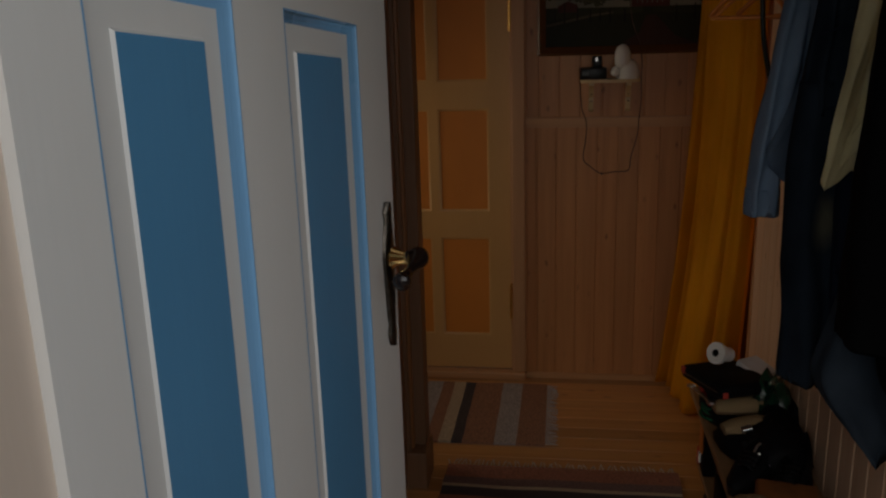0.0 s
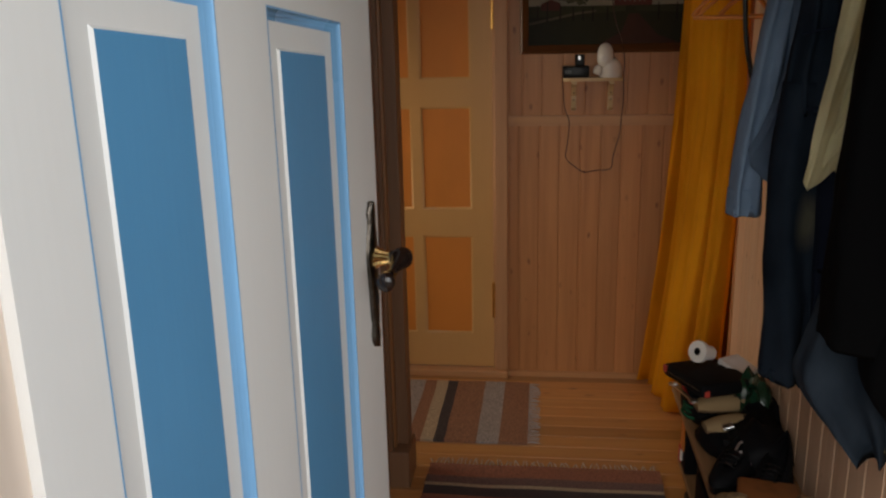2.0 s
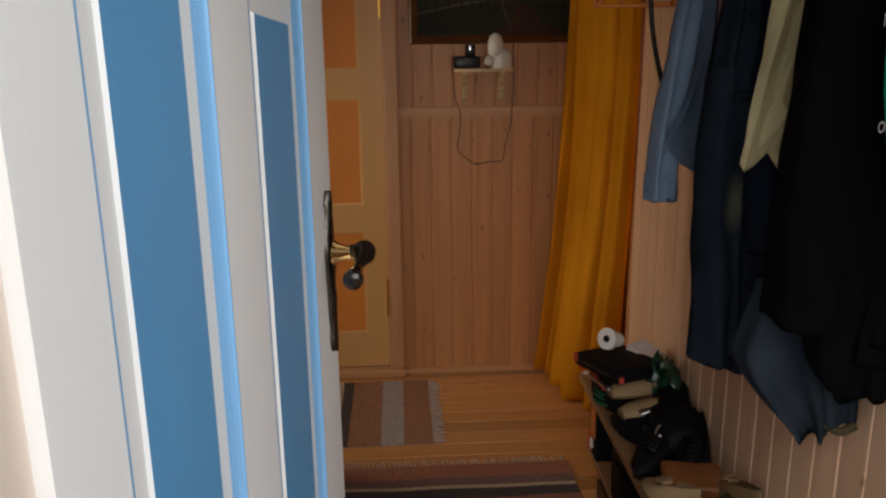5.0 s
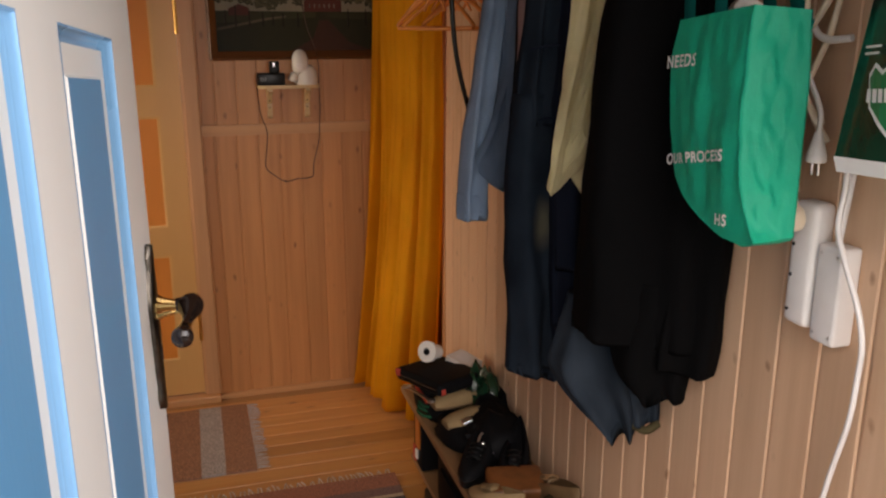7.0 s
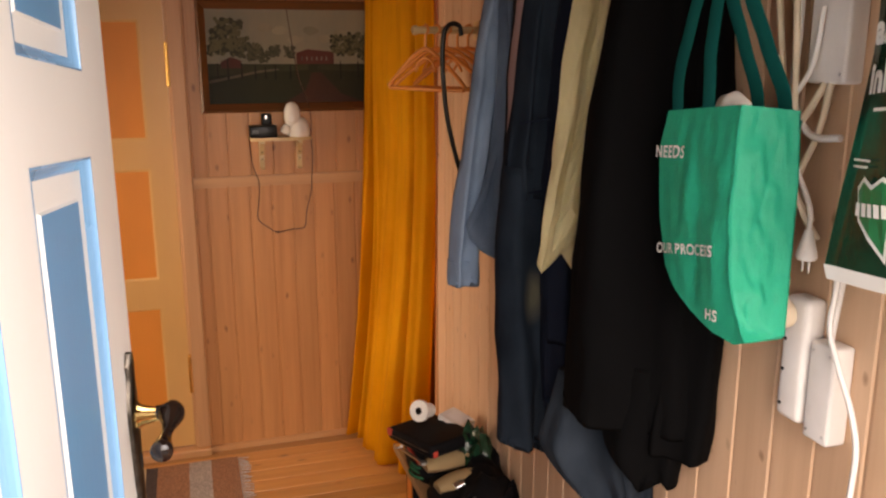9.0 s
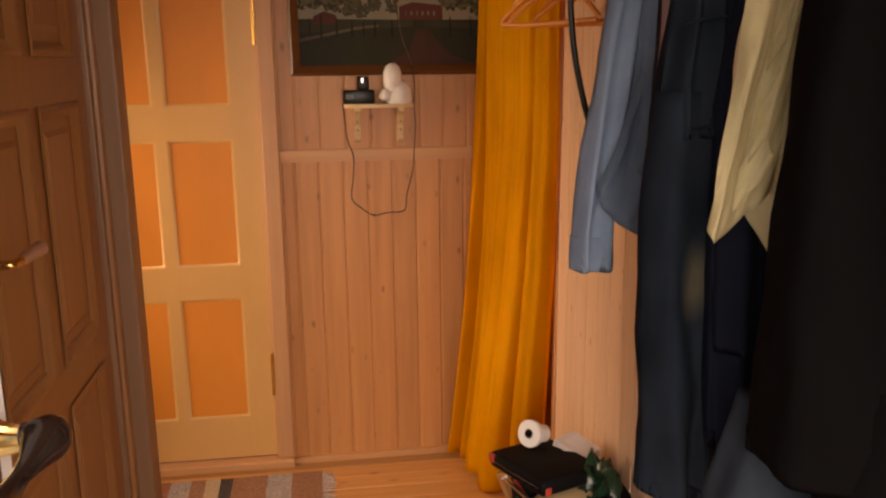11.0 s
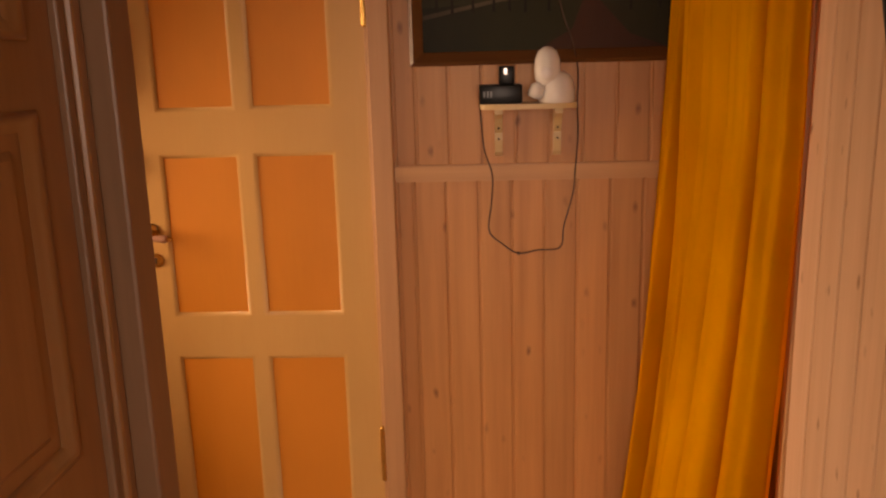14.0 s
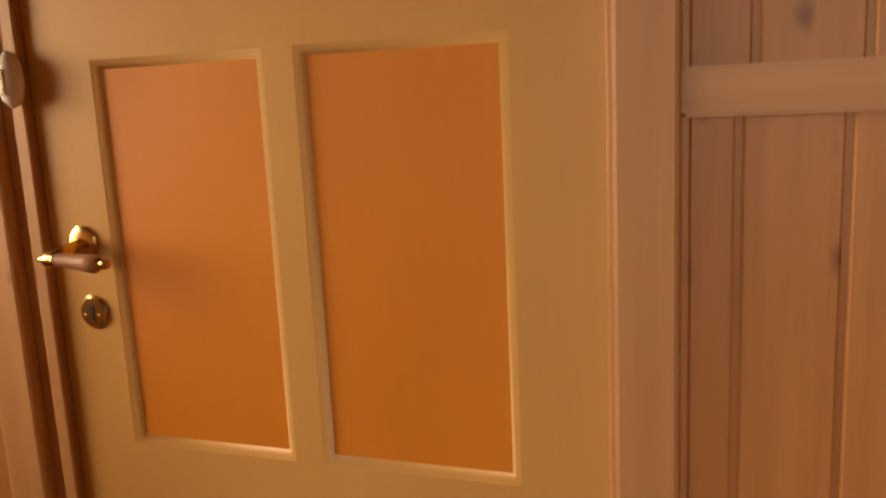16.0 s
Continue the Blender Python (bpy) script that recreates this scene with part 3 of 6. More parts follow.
# ---- stained door in the side wall ----
def side_door():
    # local x runs along world +y, local -y faces the hall
    at = Matrix.Translation((0.79, 2.905, 0)) @ Matrix.Rotation(radians(90), 4, "Z")
    d = base("side_door", at, "closed brown stained pine panel door", "door", kind="structure")
    w = 0.83
    cols = ((0.165, 0.415), (0.495, 0.755))
    rows = ((0.2, 0.86), (0.965, 1.48), (1.6, 1.9))
    holes = [(a + 0.18, c, b + 0.18, e) for a, b in cols for c, e in rows]
    bm = door_body(1.025, 0.02, 2.02, 0.04, holes)
    bmesh.ops.bevel(bm, geom=[e for e in bm.edges if e.calc_face_angle(0) > 1.2], offset=0.003, segments=1, affect="EDGES")
    part("door_leaf", bm, M["door_pine"], d)
    for a, c, b, e in holes:
        bm = bmesh.new()
        panel_frame(bm, a - 0.012, c - 0.012, b + 0.012, e + 0.012, ((0.0, 0.0), (0.003, -0.003), (0.012, -0.002), (0.016, 0.003), (0.024, 0.008), (0.03, 0.014)), -0.004)
        part("moulding", bm, M["door_pine"], d, smooth=60)
        part("panel", raised_field(a + 0.006, c + 0.006, b - 0.006, e - 0.006, 0.011, 0.035, 0.007, 0.012), [M["door_pine"], M["door_pine"]], d)
    h = base("door_handle", Matrix.Translation((0.285, 0, 1.265)), "", "")
    h.parent = d
    h["label"] = "brass and wood lever handle"
    rot = Matrix.Rotation(radians(90), 4, "X")
    part("rose", lathe([(0.001, 0), (0.022, 0), (0.022, 0.004), (0.012, 0.007), (0.001, 0.008)], 24), M["brass"], h, smooth=35, at=rot)
    part("neck", tube([(0, -0.006, 0), (0, -0.05, 0), (0.01, -0.06, 0), (0.03, -0.062, 0)], 0.0075, 12), M["brass"], h, smooth=60)
    part("grip", lathe([(0.006, 0), (0.009, 0.02), (0.0105, 0.06), (0.012, 0.085), (0.013, 0.1), (0.008, 0.112), (0.002, 0.116)], 18, "x"), M["rose_wood"], h, "turned wooden grip", smooth=50, at=Matrix.Translation((0.025, -0.062, 0)))
    return d


side_door()
sc = base("side_door_casing", Matrix.Identity(4), "dark pine casing with a worn rounded bead", "door frame", kind="structure")
part("casing_post", block(0.72, 3.994, 0.14, 0.851, 4.082, 2.12, 0.006), M["frame_pine"], sc)
part("casing_bead", block(0.76, 3.958, 0.14, 0.812, 3.993, 2.12, 0.008), M["door_pine"], sc, "worn rounded bead")
part("casing_bead", block(0.76, 3.932, 0.14, 0.803, 3.957, 2.12, 0.004), M["frame_pine"], sc)
part("plinth_block", block(0.72, 3.926, -0.018, 0.862, 4.092, 0.14, 0.006), M["frame_pine"], sc)
part("casing_post", block(0.76, 2.79, -0.018, 0.843, 2.9, 2.12, 0.006), M["frame_pine"], sc)


# ---- assumed window, out of view, added to light the passage ----
win = base("window_1", Matrix.Identity(4), "white painted window of the side passage", "window", kind="structure")
for y0, y1, z0, z1 in ((4.18, 4.23, 0.95, 2.05), (4.87, 4.92, 0.95, 2.05), (4.23, 4.87, 0.95, 1.0), (4.23, 4.87, 2.0, 2.05), (4.535, 4.565, 1.0, 2.0)):
    part("window_frame", block(-0.6, y0, z0, -0.55, y1, z1, 0.004), M["white_paint"], win)


# ---- floor boards ----
me = mesh_of("floor_board", board(0.0915, 3.2, 0.02, 0.004, 0.0012), M["floor_pine"])
for v in me.vertices:
    x, y, z = v.co
    v.co = (z, x, -y)
me.flip_normals()
for i in range(36):
    ob = new("floor_board", me)
    ob.parent = floor
    ob.matrix_basis = Matrix.Translation((-0.6 + 0.0, 1.81 + 0.0923 * i - 0.02, -0.0215))


# ---- rugs ----
def stripes_rug(name, label, x0, x1, y0, y1, along, stripes, fringe, fringe_mat):
    """A woven rag rug: bands side by side, each a gently waved strip, and a knotted fringe at its ends."""
    rug = base(name, Matrix.Identity(4), label, "rug")
    total = sum(s for s, _ in stripes)
    length = (x1 - x0) if along == "x" else (y1 - y0)
    pos = 0.0
    for k, (s, mat) in enumerate(stripes):
        a, b = pos / total * length, (pos + s) / total * length
        pos += s
        bm = bmesh.new()
        nu, nv = max(2, int((b - a) / 0.012)), 26
        grid = []
        for i in range(nu + 1):
            row = []
            for j in range(nv + 1):
                p = a + (b - a) * i / nu
                q = ((y1 - y0) if along == "x" else (x1 - x0)) * j / nv
                px, py = (x0 + p, y0 + q) if along == "x" else (x0 + q, y0 + p)
                wob = 0.004 * noise.noise((px * 5, py * 5, 3))
                edge = 0.006 * noise.noise((px * 9, py * 9, 8)) if j in (0, nv) else 0
                top = 0.009 + 0.0035 * noise.noise((px * 4, py * 4, 1)) + 0.0008 * math.sin(p * 700)
                row.append(bm.verts.new((px + (wob if along == "x" else edge), py + (edge if along == "x" else wob), top)))
            grid.append(row)
        for i in range(nu):
            for j in range(nv):
                bm.faces.new((grid[i][j], grid[i + 1][j], grid[i + 1][j + 1], grid[i][j + 1]))
        ex = bmesh.ops.extrude_face_region(bm, geom=bm.faces[:])
        for v in ex["geom"]:
            if isinstance(v, bmesh.types.BMVert):
                v.co.z = 0.0005
        part("woven_band", bm, mat, rug, smooth=50)
    for end in fringe:
        bm = bmesh.new()
        span = (y1 - y0) if along == "x" else (x1 - x0)
        for i in range(int(span / 0.016)):
            q = 0.008 + i * 0.016
            e = (x0 if end < 0 else x1) if along == "x" else (y0 if end < 0 else y1)
            L = 0.035 + 0.02 * random.random()
            sw = random.uniform(-0.014, 0.014)
            pts = [(0, 0, 0.008), (L * 0.5, sw * 0.3, 0.006), (L, sw, 0.003)]
            if along == "x":
                pts = [(e + end * p[0], y0 + q + p[1], p[2]) for p in pts]
            else:
                pts = [(x0 + q + p[1], e + end * p[0], p[2]) for p in pts]
            tube(pts, 0.0028, 5, steps=3, bm=bm)
        part("fringe", bm, fringe_mat, rug, "knotted pale fringe", smooth=60)
    return rug


F = {k: fibre("rag_" + k, c, "x") for k, c in {"brown": (0.30, 0.15, 0.085), "grey": (0.36, 0.32, 0.30), "dark": (0.06, 0.045, 0.045), "beige": (0.46, 0.36, 0.24), "red": (0.28, 0.05, 0.035), "rust": (0.30, 0.12, 0.07), "plum": (0.17, 0.10, 0.085), "light": (0.5, 0.43, 0.38)}.items()}
stripes_rug("door_mat_rug", "striped brown and grey rag rug before the panel door", 0.2, 1.288, 4.285, 4.885, "x",
            [(0.3, F["brown"]), (0.12, F["grey"]), (0.25, F["rust"]), (0.1, F["grey"]), (0.07, F["brown"]), (0.07, F["beige"]), (0.06, F["dark"]), (0.17, F["brown"]), (0.12, F["grey"]), (0.15, F["brown"])], (1,), F["light"])
stripes_rug("hall_runner", "long striped rag runner in browns and dark red", 0.915, 1.79, 1.95, 4.1, "y",
            [(0.3, F["brown"]), (0.1, F["dark"]), (0.25, F["rust"]), (0.12, F["plum"]), (0.2, F["red"]), (0.08, F["beige"]), (0.3, F["brown"]), (0.14, F["plum"]), (0.16, F["red"]), (0.03, F["light"]), (0.06, F["red"]), (0.07, F["plum"]), (0.05, F["rust"]), (0.06, F["dark"]), (0.02, F["beige"]), (0.05, F["plum"]), (0.09, F["rust"])], (1,), F["light"])


# ---- yellow curtain over the alcove ----
def make_curtain():
    c = base("curtain", Matrix.Translation((1.98, 4.68, 0)), "bright yellow gathered floor-length cotton curtain", "curtain")
    bm = bmesh.new()
    nu, nz = 190, 48
    rows = []
    for j in range(nz + 1):
        f = j / nz
        z = 2.12 - f * 2.105
        g = max(0.0, (f - 0.35) / 0.65)
        ax, ay = 1.945 - 0.02 * f - 0.102 * g ** 1.6, 4.955
        bx, by = 2.056 - 0.02 * g, 4.345 + 0.05 * f + 0.03 * g
        row = []
        for i in range(nu + 1):
            u = i / nu
            x = ax + (bx - ax) * u
            y = ay + (by - ay) * u
            bell = 4 * u * (1 - u)
            x -= 0.055 * g ** 1.4 * bell * (0.7 + 0.5 * u)
            x += 0.06 * g * math.exp(-((u - 0.16) / 0.07) ** 2)
            # a few deep irregular pleats, pinched together near the rod
            ph = 2 * math.pi * (5.2 * u + 0.42 * math.sin(4.3 * u + 0.5 * f) + 0.16 * f)
            deep = (0.014 + 0.024 * min(1.0, f * 1.8)) * (0.62 + 0.38 * math.sin(7.3 * u + 2.0))
            w = deep * (math.sin(ph) + 0.38 * math.sin(2 * ph + 0.9 + 0.7 * f) + 0.16 * math.sin(3 * ph + 4 * u))
            w += 0.012 * noise.noise((u * 6, f * 2.6, 2.0)) + 0.0035 * noise.noise((u * 24, f * 7, 5.0))
            w *= 1 - 0.55 * max(0.0, (u - 0.93) / 0.07)
            row.append(bm.verts.new((x - w * 1.05 - 1.98, y - w * 0.45 - 4.68, z - (0.018 * noise.noise((u * 6, 1, 1)) if j == nz else 0))))
        rows.append(row)
    for a, b in zip(rows, rows[1:]):
        for i in range(nu):
            bm.faces.new((a[i], a[i + 1], b[i + 1], b[i]))
    bmesh.ops.solidify(bm, geom=bm.faces[:], thickness=0.0016)
    part("drape", bm, M["curtain"], c, smooth=0)
    part("curtain_rod", tube([(1.99 - 1.98, 5.01 - 4.68, 2.13), (2.06 - 1.98, 4.34 - 4.68, 2.13)], 0.009, 12), M["steel"], c, smooth=60)
    return c


make_curtain()


# ---- painting in its frame ----
def painting():
    x0, x1, z0, z1, y = 1.237, 2.0, 1.528, 1.985, 5.0
    p = base("framed_painting", Matrix.Translation((x0, y, z0)), "dark landscape painting of a park avenue in a brown frame", "painting")
    w, h = x1 - x0, z1 - z0
    prof = [(0.0, 0.0), (0.0, -0.024), (0.010, -0.030), (0.020, -0.022), (0.030, -0.018), (0.036, -0.010), (0.036, -0.002)]
    corners = [(0, 0, 1, 1), (w, 0, -1, 1), (w, h, -1, -1), (0, h, 1, -1)]
    for k in range(4):
        bm = bmesh.new()
        a, b = corners[k], corners[(k + 1) % 4]
        ra = [bm.verts.new((a[0] + a[2] * d, yy, a[1] + a[3] * d)) for d, yy in prof]
        rb = [bm.verts.new((b[0] + b[2] * d, yy, b[1] + b[3] * d)) for d, yy in prof]
        n = len(prof)
        for i in range(n):
            bm.faces.new((ra[i], ra[(i + 1) % n], rb[(i + 1) % n], rb[i]))
        bm.faces.new(ra[::-1])
        bm.faces.new(rb)
        part("frame_side", bm, M["picture_frame"], p, smooth=35)
    cx0, cz0, cw, ch = 0.034, 0.034, w - 0.068, h - 0.068
    can = part("canvas", block(cx0, -0.006, cz0, cx0 + cw, -0.002, cz0 + ch), paint("paint_sky", (0.28, 0.245, 0.165), 0.6, 0.25, 0.4, (0.18, 0.17, 0.135), 0.2), p, "oil landscape with trees, lawns and a path")

    def daub(name, polys, mat, lift):
        if 1 < len(polys) <= 12:
            for poly in polys:
                daub(name, [poly], mat, lift)
            return
        bm = bmesh.new()
        for poly in polys:
            own = lift + random.uniform(0.0, 0.0007)
            bm.faces.new([bm.verts.new((cx0 + u * cw, -0.006 - own, cz0 + v * ch)) for u, v in poly])
        ex = bmesh.ops.extrude_face_region(bm, geom=bm.faces[:])
        for v in ex["geom"]:
            if isinstance(v, bmesh.types.BMVert):
                v.co.y -= 0.0006
        ob = part(name, bm, mat, can)
        if len(polys) > 12:
            ob["kind"] = "stuff"

    def blob(u, v, r, k=9, tall=1.2):
        return [(u + r * (0.75 + 0.4 * random.random()) * math.cos(2 * math.pi * i / k), v + 1.6 * tall * r * (0.75 + 0.4 * random.random()) * math.sin(2 * math.pi * i / k)) for i in range(k)]

    def col(n, c):
        return paint("paint_" + n, tuple(v * 0.5 for v in c), 0.6, 0.3, 0.5, None, 0.2)

    daub("painted_cloud", [blob(0.35 + 0.09 * i, 0.66 + 0.2 * random.random(), 0.05, 11, 0.6) for i in range(7)], col("cloud", (0.60, 0.52, 0.36)), 0.0008)
    daub("painted_lawn", [[(0, 0), (1, 0), (1, 0.42), (0, 0.42)]], col("lawn", (0.05, 0.05, 0.022)), 0.0016)
    daub("painted_lawn_far", [[(0, 0.3), (0.6, 0.36), (0.6, 0.42), (0, 0.43)], [(0.66, 0.36), (1, 0.33), (1, 0.4), (0.66, 0.42)]], col("lawn_far", (0.085, 0.085, 0.035)), 0.0024)
    daub("painted_path", [[(0.44, 0), (0.95, 0), (0.8, 0.1), (0.68, 0.33), (0.62, 0.33), (0.58, 0.14)]], col("path", (0.11, 0.045, 0.028)), 0.0032)
    daub("painted_drive", [[(0, 0.22), (0.3, 0.33), (0.42, 0.36), (0.42, 0.375), (0.3, 0.355), (0, 0.25)]], col("drive", (0.25, 0.19, 0.12)), 0.0032)
    daub("painted_house", [[(0.53, 0.42), (0.76, 0.42), (0.76, 0.55), (0.6, 0.58), (0.53, 0.54)], [(0.08, 0.38), (0.2, 0.38), (0.2, 0.46), (0.14, 0.5), (0.08, 0.45)]], col("house", (0.20, 0.06, 0.042)), 0.0040)
    daub("painted_window", [[(0.56 + 0.03 * i, 0.46), (0.568 + 0.03 * i, 0.46), (0.568 + 0.03 * i, 0.50), (0.56 + 0.03 * i, 0.50)] for i in range(6)], col("pane", (0.42, 0.38, 0.32)), 0.0048)
    trees = [(0.12, 0.72, 0.11), (0.06, 0.6, 0.06), (0.28, 0.55, 0.06), (0.4, 0.56, 0.04), (0.49, 0.55, 0.04), (0.80, 0.62, 0.07), (0.91, 0.62, 0.085), (0.97, 0.52, 0.05), (0.34, 0.5, 0.04), (0.2, 0.6, 0.07)]
    daub("painted_tree", [blob(u + random.uniform(-0.8, 0.8) * r, v + random.uniform(-1.1, 1.1) * r * 1.3, r * 0.2, 6) for u, v, r in trees for _ in range(40)], col("tree", (0.10, 0.095, 0.05)), 0.0056)
    daub("painted_leaves", [blob(u + random.uniform(-0.7, 0.7) * r, v + random.uniform(-1.0, 1.2) * r * 1.3, r * 0.12, 6) for u, v, r in trees for _ in range(52)], col("leaves", (0.22, 0.2, 0.105)), 0.0064)
    daub("painted_trunk", [[(u - 0.006, 0.25 + 0.05 * random.random()), (u + 0.006, 0.26), (u + 0.003, 0.33 + 0.4 * (v - 0.33)), (u - 0.003, 0.33 + 0.4 * (v - 0.33))] for u, v, r in trees], col("trunk", (0.03, 0.018, 0.012)), 0.0072)


painting()

# ---- wall shelf with what stands on it ----
sh = base("wall_shelf", Matrix.Translation((1.553, 5.0, 1.42)), "small natural pine shelf on two shaped brackets", "shelf")
bm = bmesh.new()
ring = []
for i in range(15):
    a = math.pi * i / 14
    ring.append((-0.128 * math.cos(a) if 0 < i < 14 else (-0.128 if i == 0 else 0.128), -0.072 - 0.038 * math.sin(a) ** 0.6))
ring = [(-0.128, 0.0)] + ring + [(0.128, 0.0)]
lo = [bm.verts.new((x, y, -0.008)) for x, y in ring]
hi = [bm.verts.new((x, y, 0.006)) for x, y in ring]
for i in range(len(ring)):
    j = (i + 1) % len(ring)
    bm.faces.new((lo[i], lo[j], hi[j], hi[i]))
bm.faces.new(lo[::-1])
bm.faces.new(hi)
part("shelf_board", bm, M["shelf_pine"], sh, smooth=40)
for x in (-0.079, 0.081):
    bm = bmesh.new()
    prof = [(0, -0.008), (-0.07, -0.008), (-0.072, -0.022), (-0.05, -0.035), (-0.034, -0.06), (-0.022, -0.075), (-0.024, -0.095), (-0.018, -0.128), (-0.006, -0.14), (0, -0.14)]
    a = [bm.verts.new((x - 0.0105, y, z)) for y, z in prof]
    b = [bm.verts.new((x + 0.0105, y, z)) for y, z in prof]
    for i in range(len(prof)):
        j = (i + 1) % len(prof)
        bm.faces.new((a[i], a[j], b[j], b[i]))
    bm.faces.new(a[::-1])
    bm.faces.new(b)
    br = part("bracket", bm, M["shelf_pine"], sh)
    for z, y in ((-0.062, -0.034), (-0.092, -0.0245)):
        part("screw_hole", lathe([(0.001, 0), (0.003, 0), (0.003, 0.002), (0.001, 0.002)], 10), M["hole"], br, at=Matrix.Translation((x, y, z)) @ Matrix.Rotation(radians(90), 4, "X"))

ch = base("battery_charger", Matrix.Translation((1.478, 4.93, 1.4265)), "black tool battery charger with a battery plugged in", "charger")
part("charger_body", block(-0.056, -0.035, 0, 0.058, 0.035, 0.05, 0.005), M["black_plastic"], ch, smooth=40)
part("battery", block(-0.003, -0.022, 0.05, 0.038, 0.024, 0.098, 0.005), M["black_plastic"], ch, smooth=40)
part("contact", block(0.010, -0.024, 0.076, 0.019, -0.021, 0.093, 0.001), M["steel"], ch, "bright metal contact")
for i in range(3):
    part("label_bar", block(-0.044 + 0.009 * i, -0.0365, 0.018, -0.039 + 0.009 * i, -0.0345, 0.034), plastic("label_grey", (0.08, 0.085, 0.085)), ch)

wc = base("baby_monitor", Matrix.Translation((1.615, 4.935, 1.4265)), "glossy white camera with a round head on a base", "camera")
part("monitor_base", lathe([(0.046, 0), (0.049, 0.006), (0.049, 0.03), (0.044, 0.056), (0.034, 0.072), (0.02, 0.08)], 32), M["glaze"], wc, smooth=50, at=Matrix.Translation((0.012, 0, 0)))
part("monitor_head", lathe([(0.004, 0), (0.024, 0.004), (0.033, 0.02), (0.035, 0.045), (0.033, 0.07), (0.025, 0.09), (0.012, 0.101), (0.003, 0.103)], 28), M["glaze"], wc, smooth=60, at=Matrix.Translation((-0.012, -0.012, 0.042)))
part("side_knob", lathe([(0.004, 0), (0.018, 0.003), (0.022, 0.014), (0.019, 0.034), (0.008, 0.044)], 20), M["glaze"], wc, smooth=60, at=Matrix.Translation((-0.048, -0.022, 0.012)) @ Matrix.Rotation(radians(20), 4, "Y"))
part("lens_ring", lathe([(0.001, 0), (0.013, 0), (0.0145, 0.003), (0.011, 0.005), (0.001, 0.005)], 20), M["white_plastic"], wc, smooth=40, at=Matrix.Translation((-0.018, -0.045, 0.078)) @ Matrix.Rotation(radians(90), 4, "X"))

cd = base("charger_cord", Matrix.Translation((1.55, 4.98, 1.0)), "thin brown cord looping down the board wall", "cable")
pts = [(1.425, 4.95, 1.425), (1.425, 4.982, 1.40), (1.434, 4.984, 1.30), (1.455, 4.979, 1.229), (1.452, 4.993, 1.15), (1.444, 4.993, 1.069), (1.48, 4.993, 1.03), (1.527, 4.993, 1.001), (1.58, 4.993, 1.010), (1.644, 4.993, 1.017), (1.655, 4.993, 1.08), (1.68, 4.993, 1.176), (1.683, 4.978, 1.235), (1.692, 4.993, 1.33), (1.689, 4.987, 1.421), (1.69, 4.985, 1.50), (1.675, 4.965, 1.575), (1.645, 4.965, 1.66), (1.63, 4.985, 1.76), (1.606, 4.985, 1.95), (1.60, 4.985, 2.1)]
part("cord", tube([(x - 1.55, y - 4.98, z - 1.0) for x, y, z in pts], 0.0022, 6), M["cord_brown"], cd, smooth=60)
part("knot", lathe([(0.001, 0), (0.005, 0.002), (0.0055, 0.007), (0.001, 0.01)], 8, "x"), M["cord_brown"], cd, smooth=60, at=Matrix.Translation((1.522 - 1.55, 0.011, 0.0015)))

ds = base("door_sensor", Matrix.Translation((0.406, 4.99, 1.285)), "rounded white alarm contact on the door frame", "sensor")
part("sensor_case", lathe([(0.001, 0), (0.016, 0.0), (0.017, 0.006), (0.0145, 0.013), (0.008, 0.017), (0.001, 0.018)], 28), M["white_plastic"], ds, smooth=45, at=Matrix.Rotation(radians(90), 4, "X") @ Matrix.Diagonal((1.0, 2.0, 1.0, 1.0)))
part("sensor_magnet", block(-0.003, -0.0195, -0.018, 0.003, -0.016, 0.012, 0.001), M["cream_plastic"], ds)
ks = base("alarm_box", Matrix.Translation((0.384, 4.99, 1.5)), "flat white alarm box on the door frame", "sensor")
part("case", block(-0.014, -0.022, -0.035, 0.014, 0.0, 0.16, 0.004), M["white_plastic"], ks, smooth=40)


# ---- clothes on the side wall ----
rack = base("coat_rack", Matrix.Translation((2.07, 3.0, 2.02)), "pine coat rail with metal hooks along the side wall", "coat rack")
part("rail", block(-0.012, -0.95, -0.04, 0.009, 0.75, 0.04, 0.004), M["east_pine"], rack)
for y in (-0.84, -0.6, -0.3, -0.05, 0.1, 0.25, 0.42):
    part("hook", tube([(-0.012, y, 0.02), (-0.05, y, 0.015), (-0.07, y, 0.035)], 0.005, 8), M["steel"], rack, smooth=60)


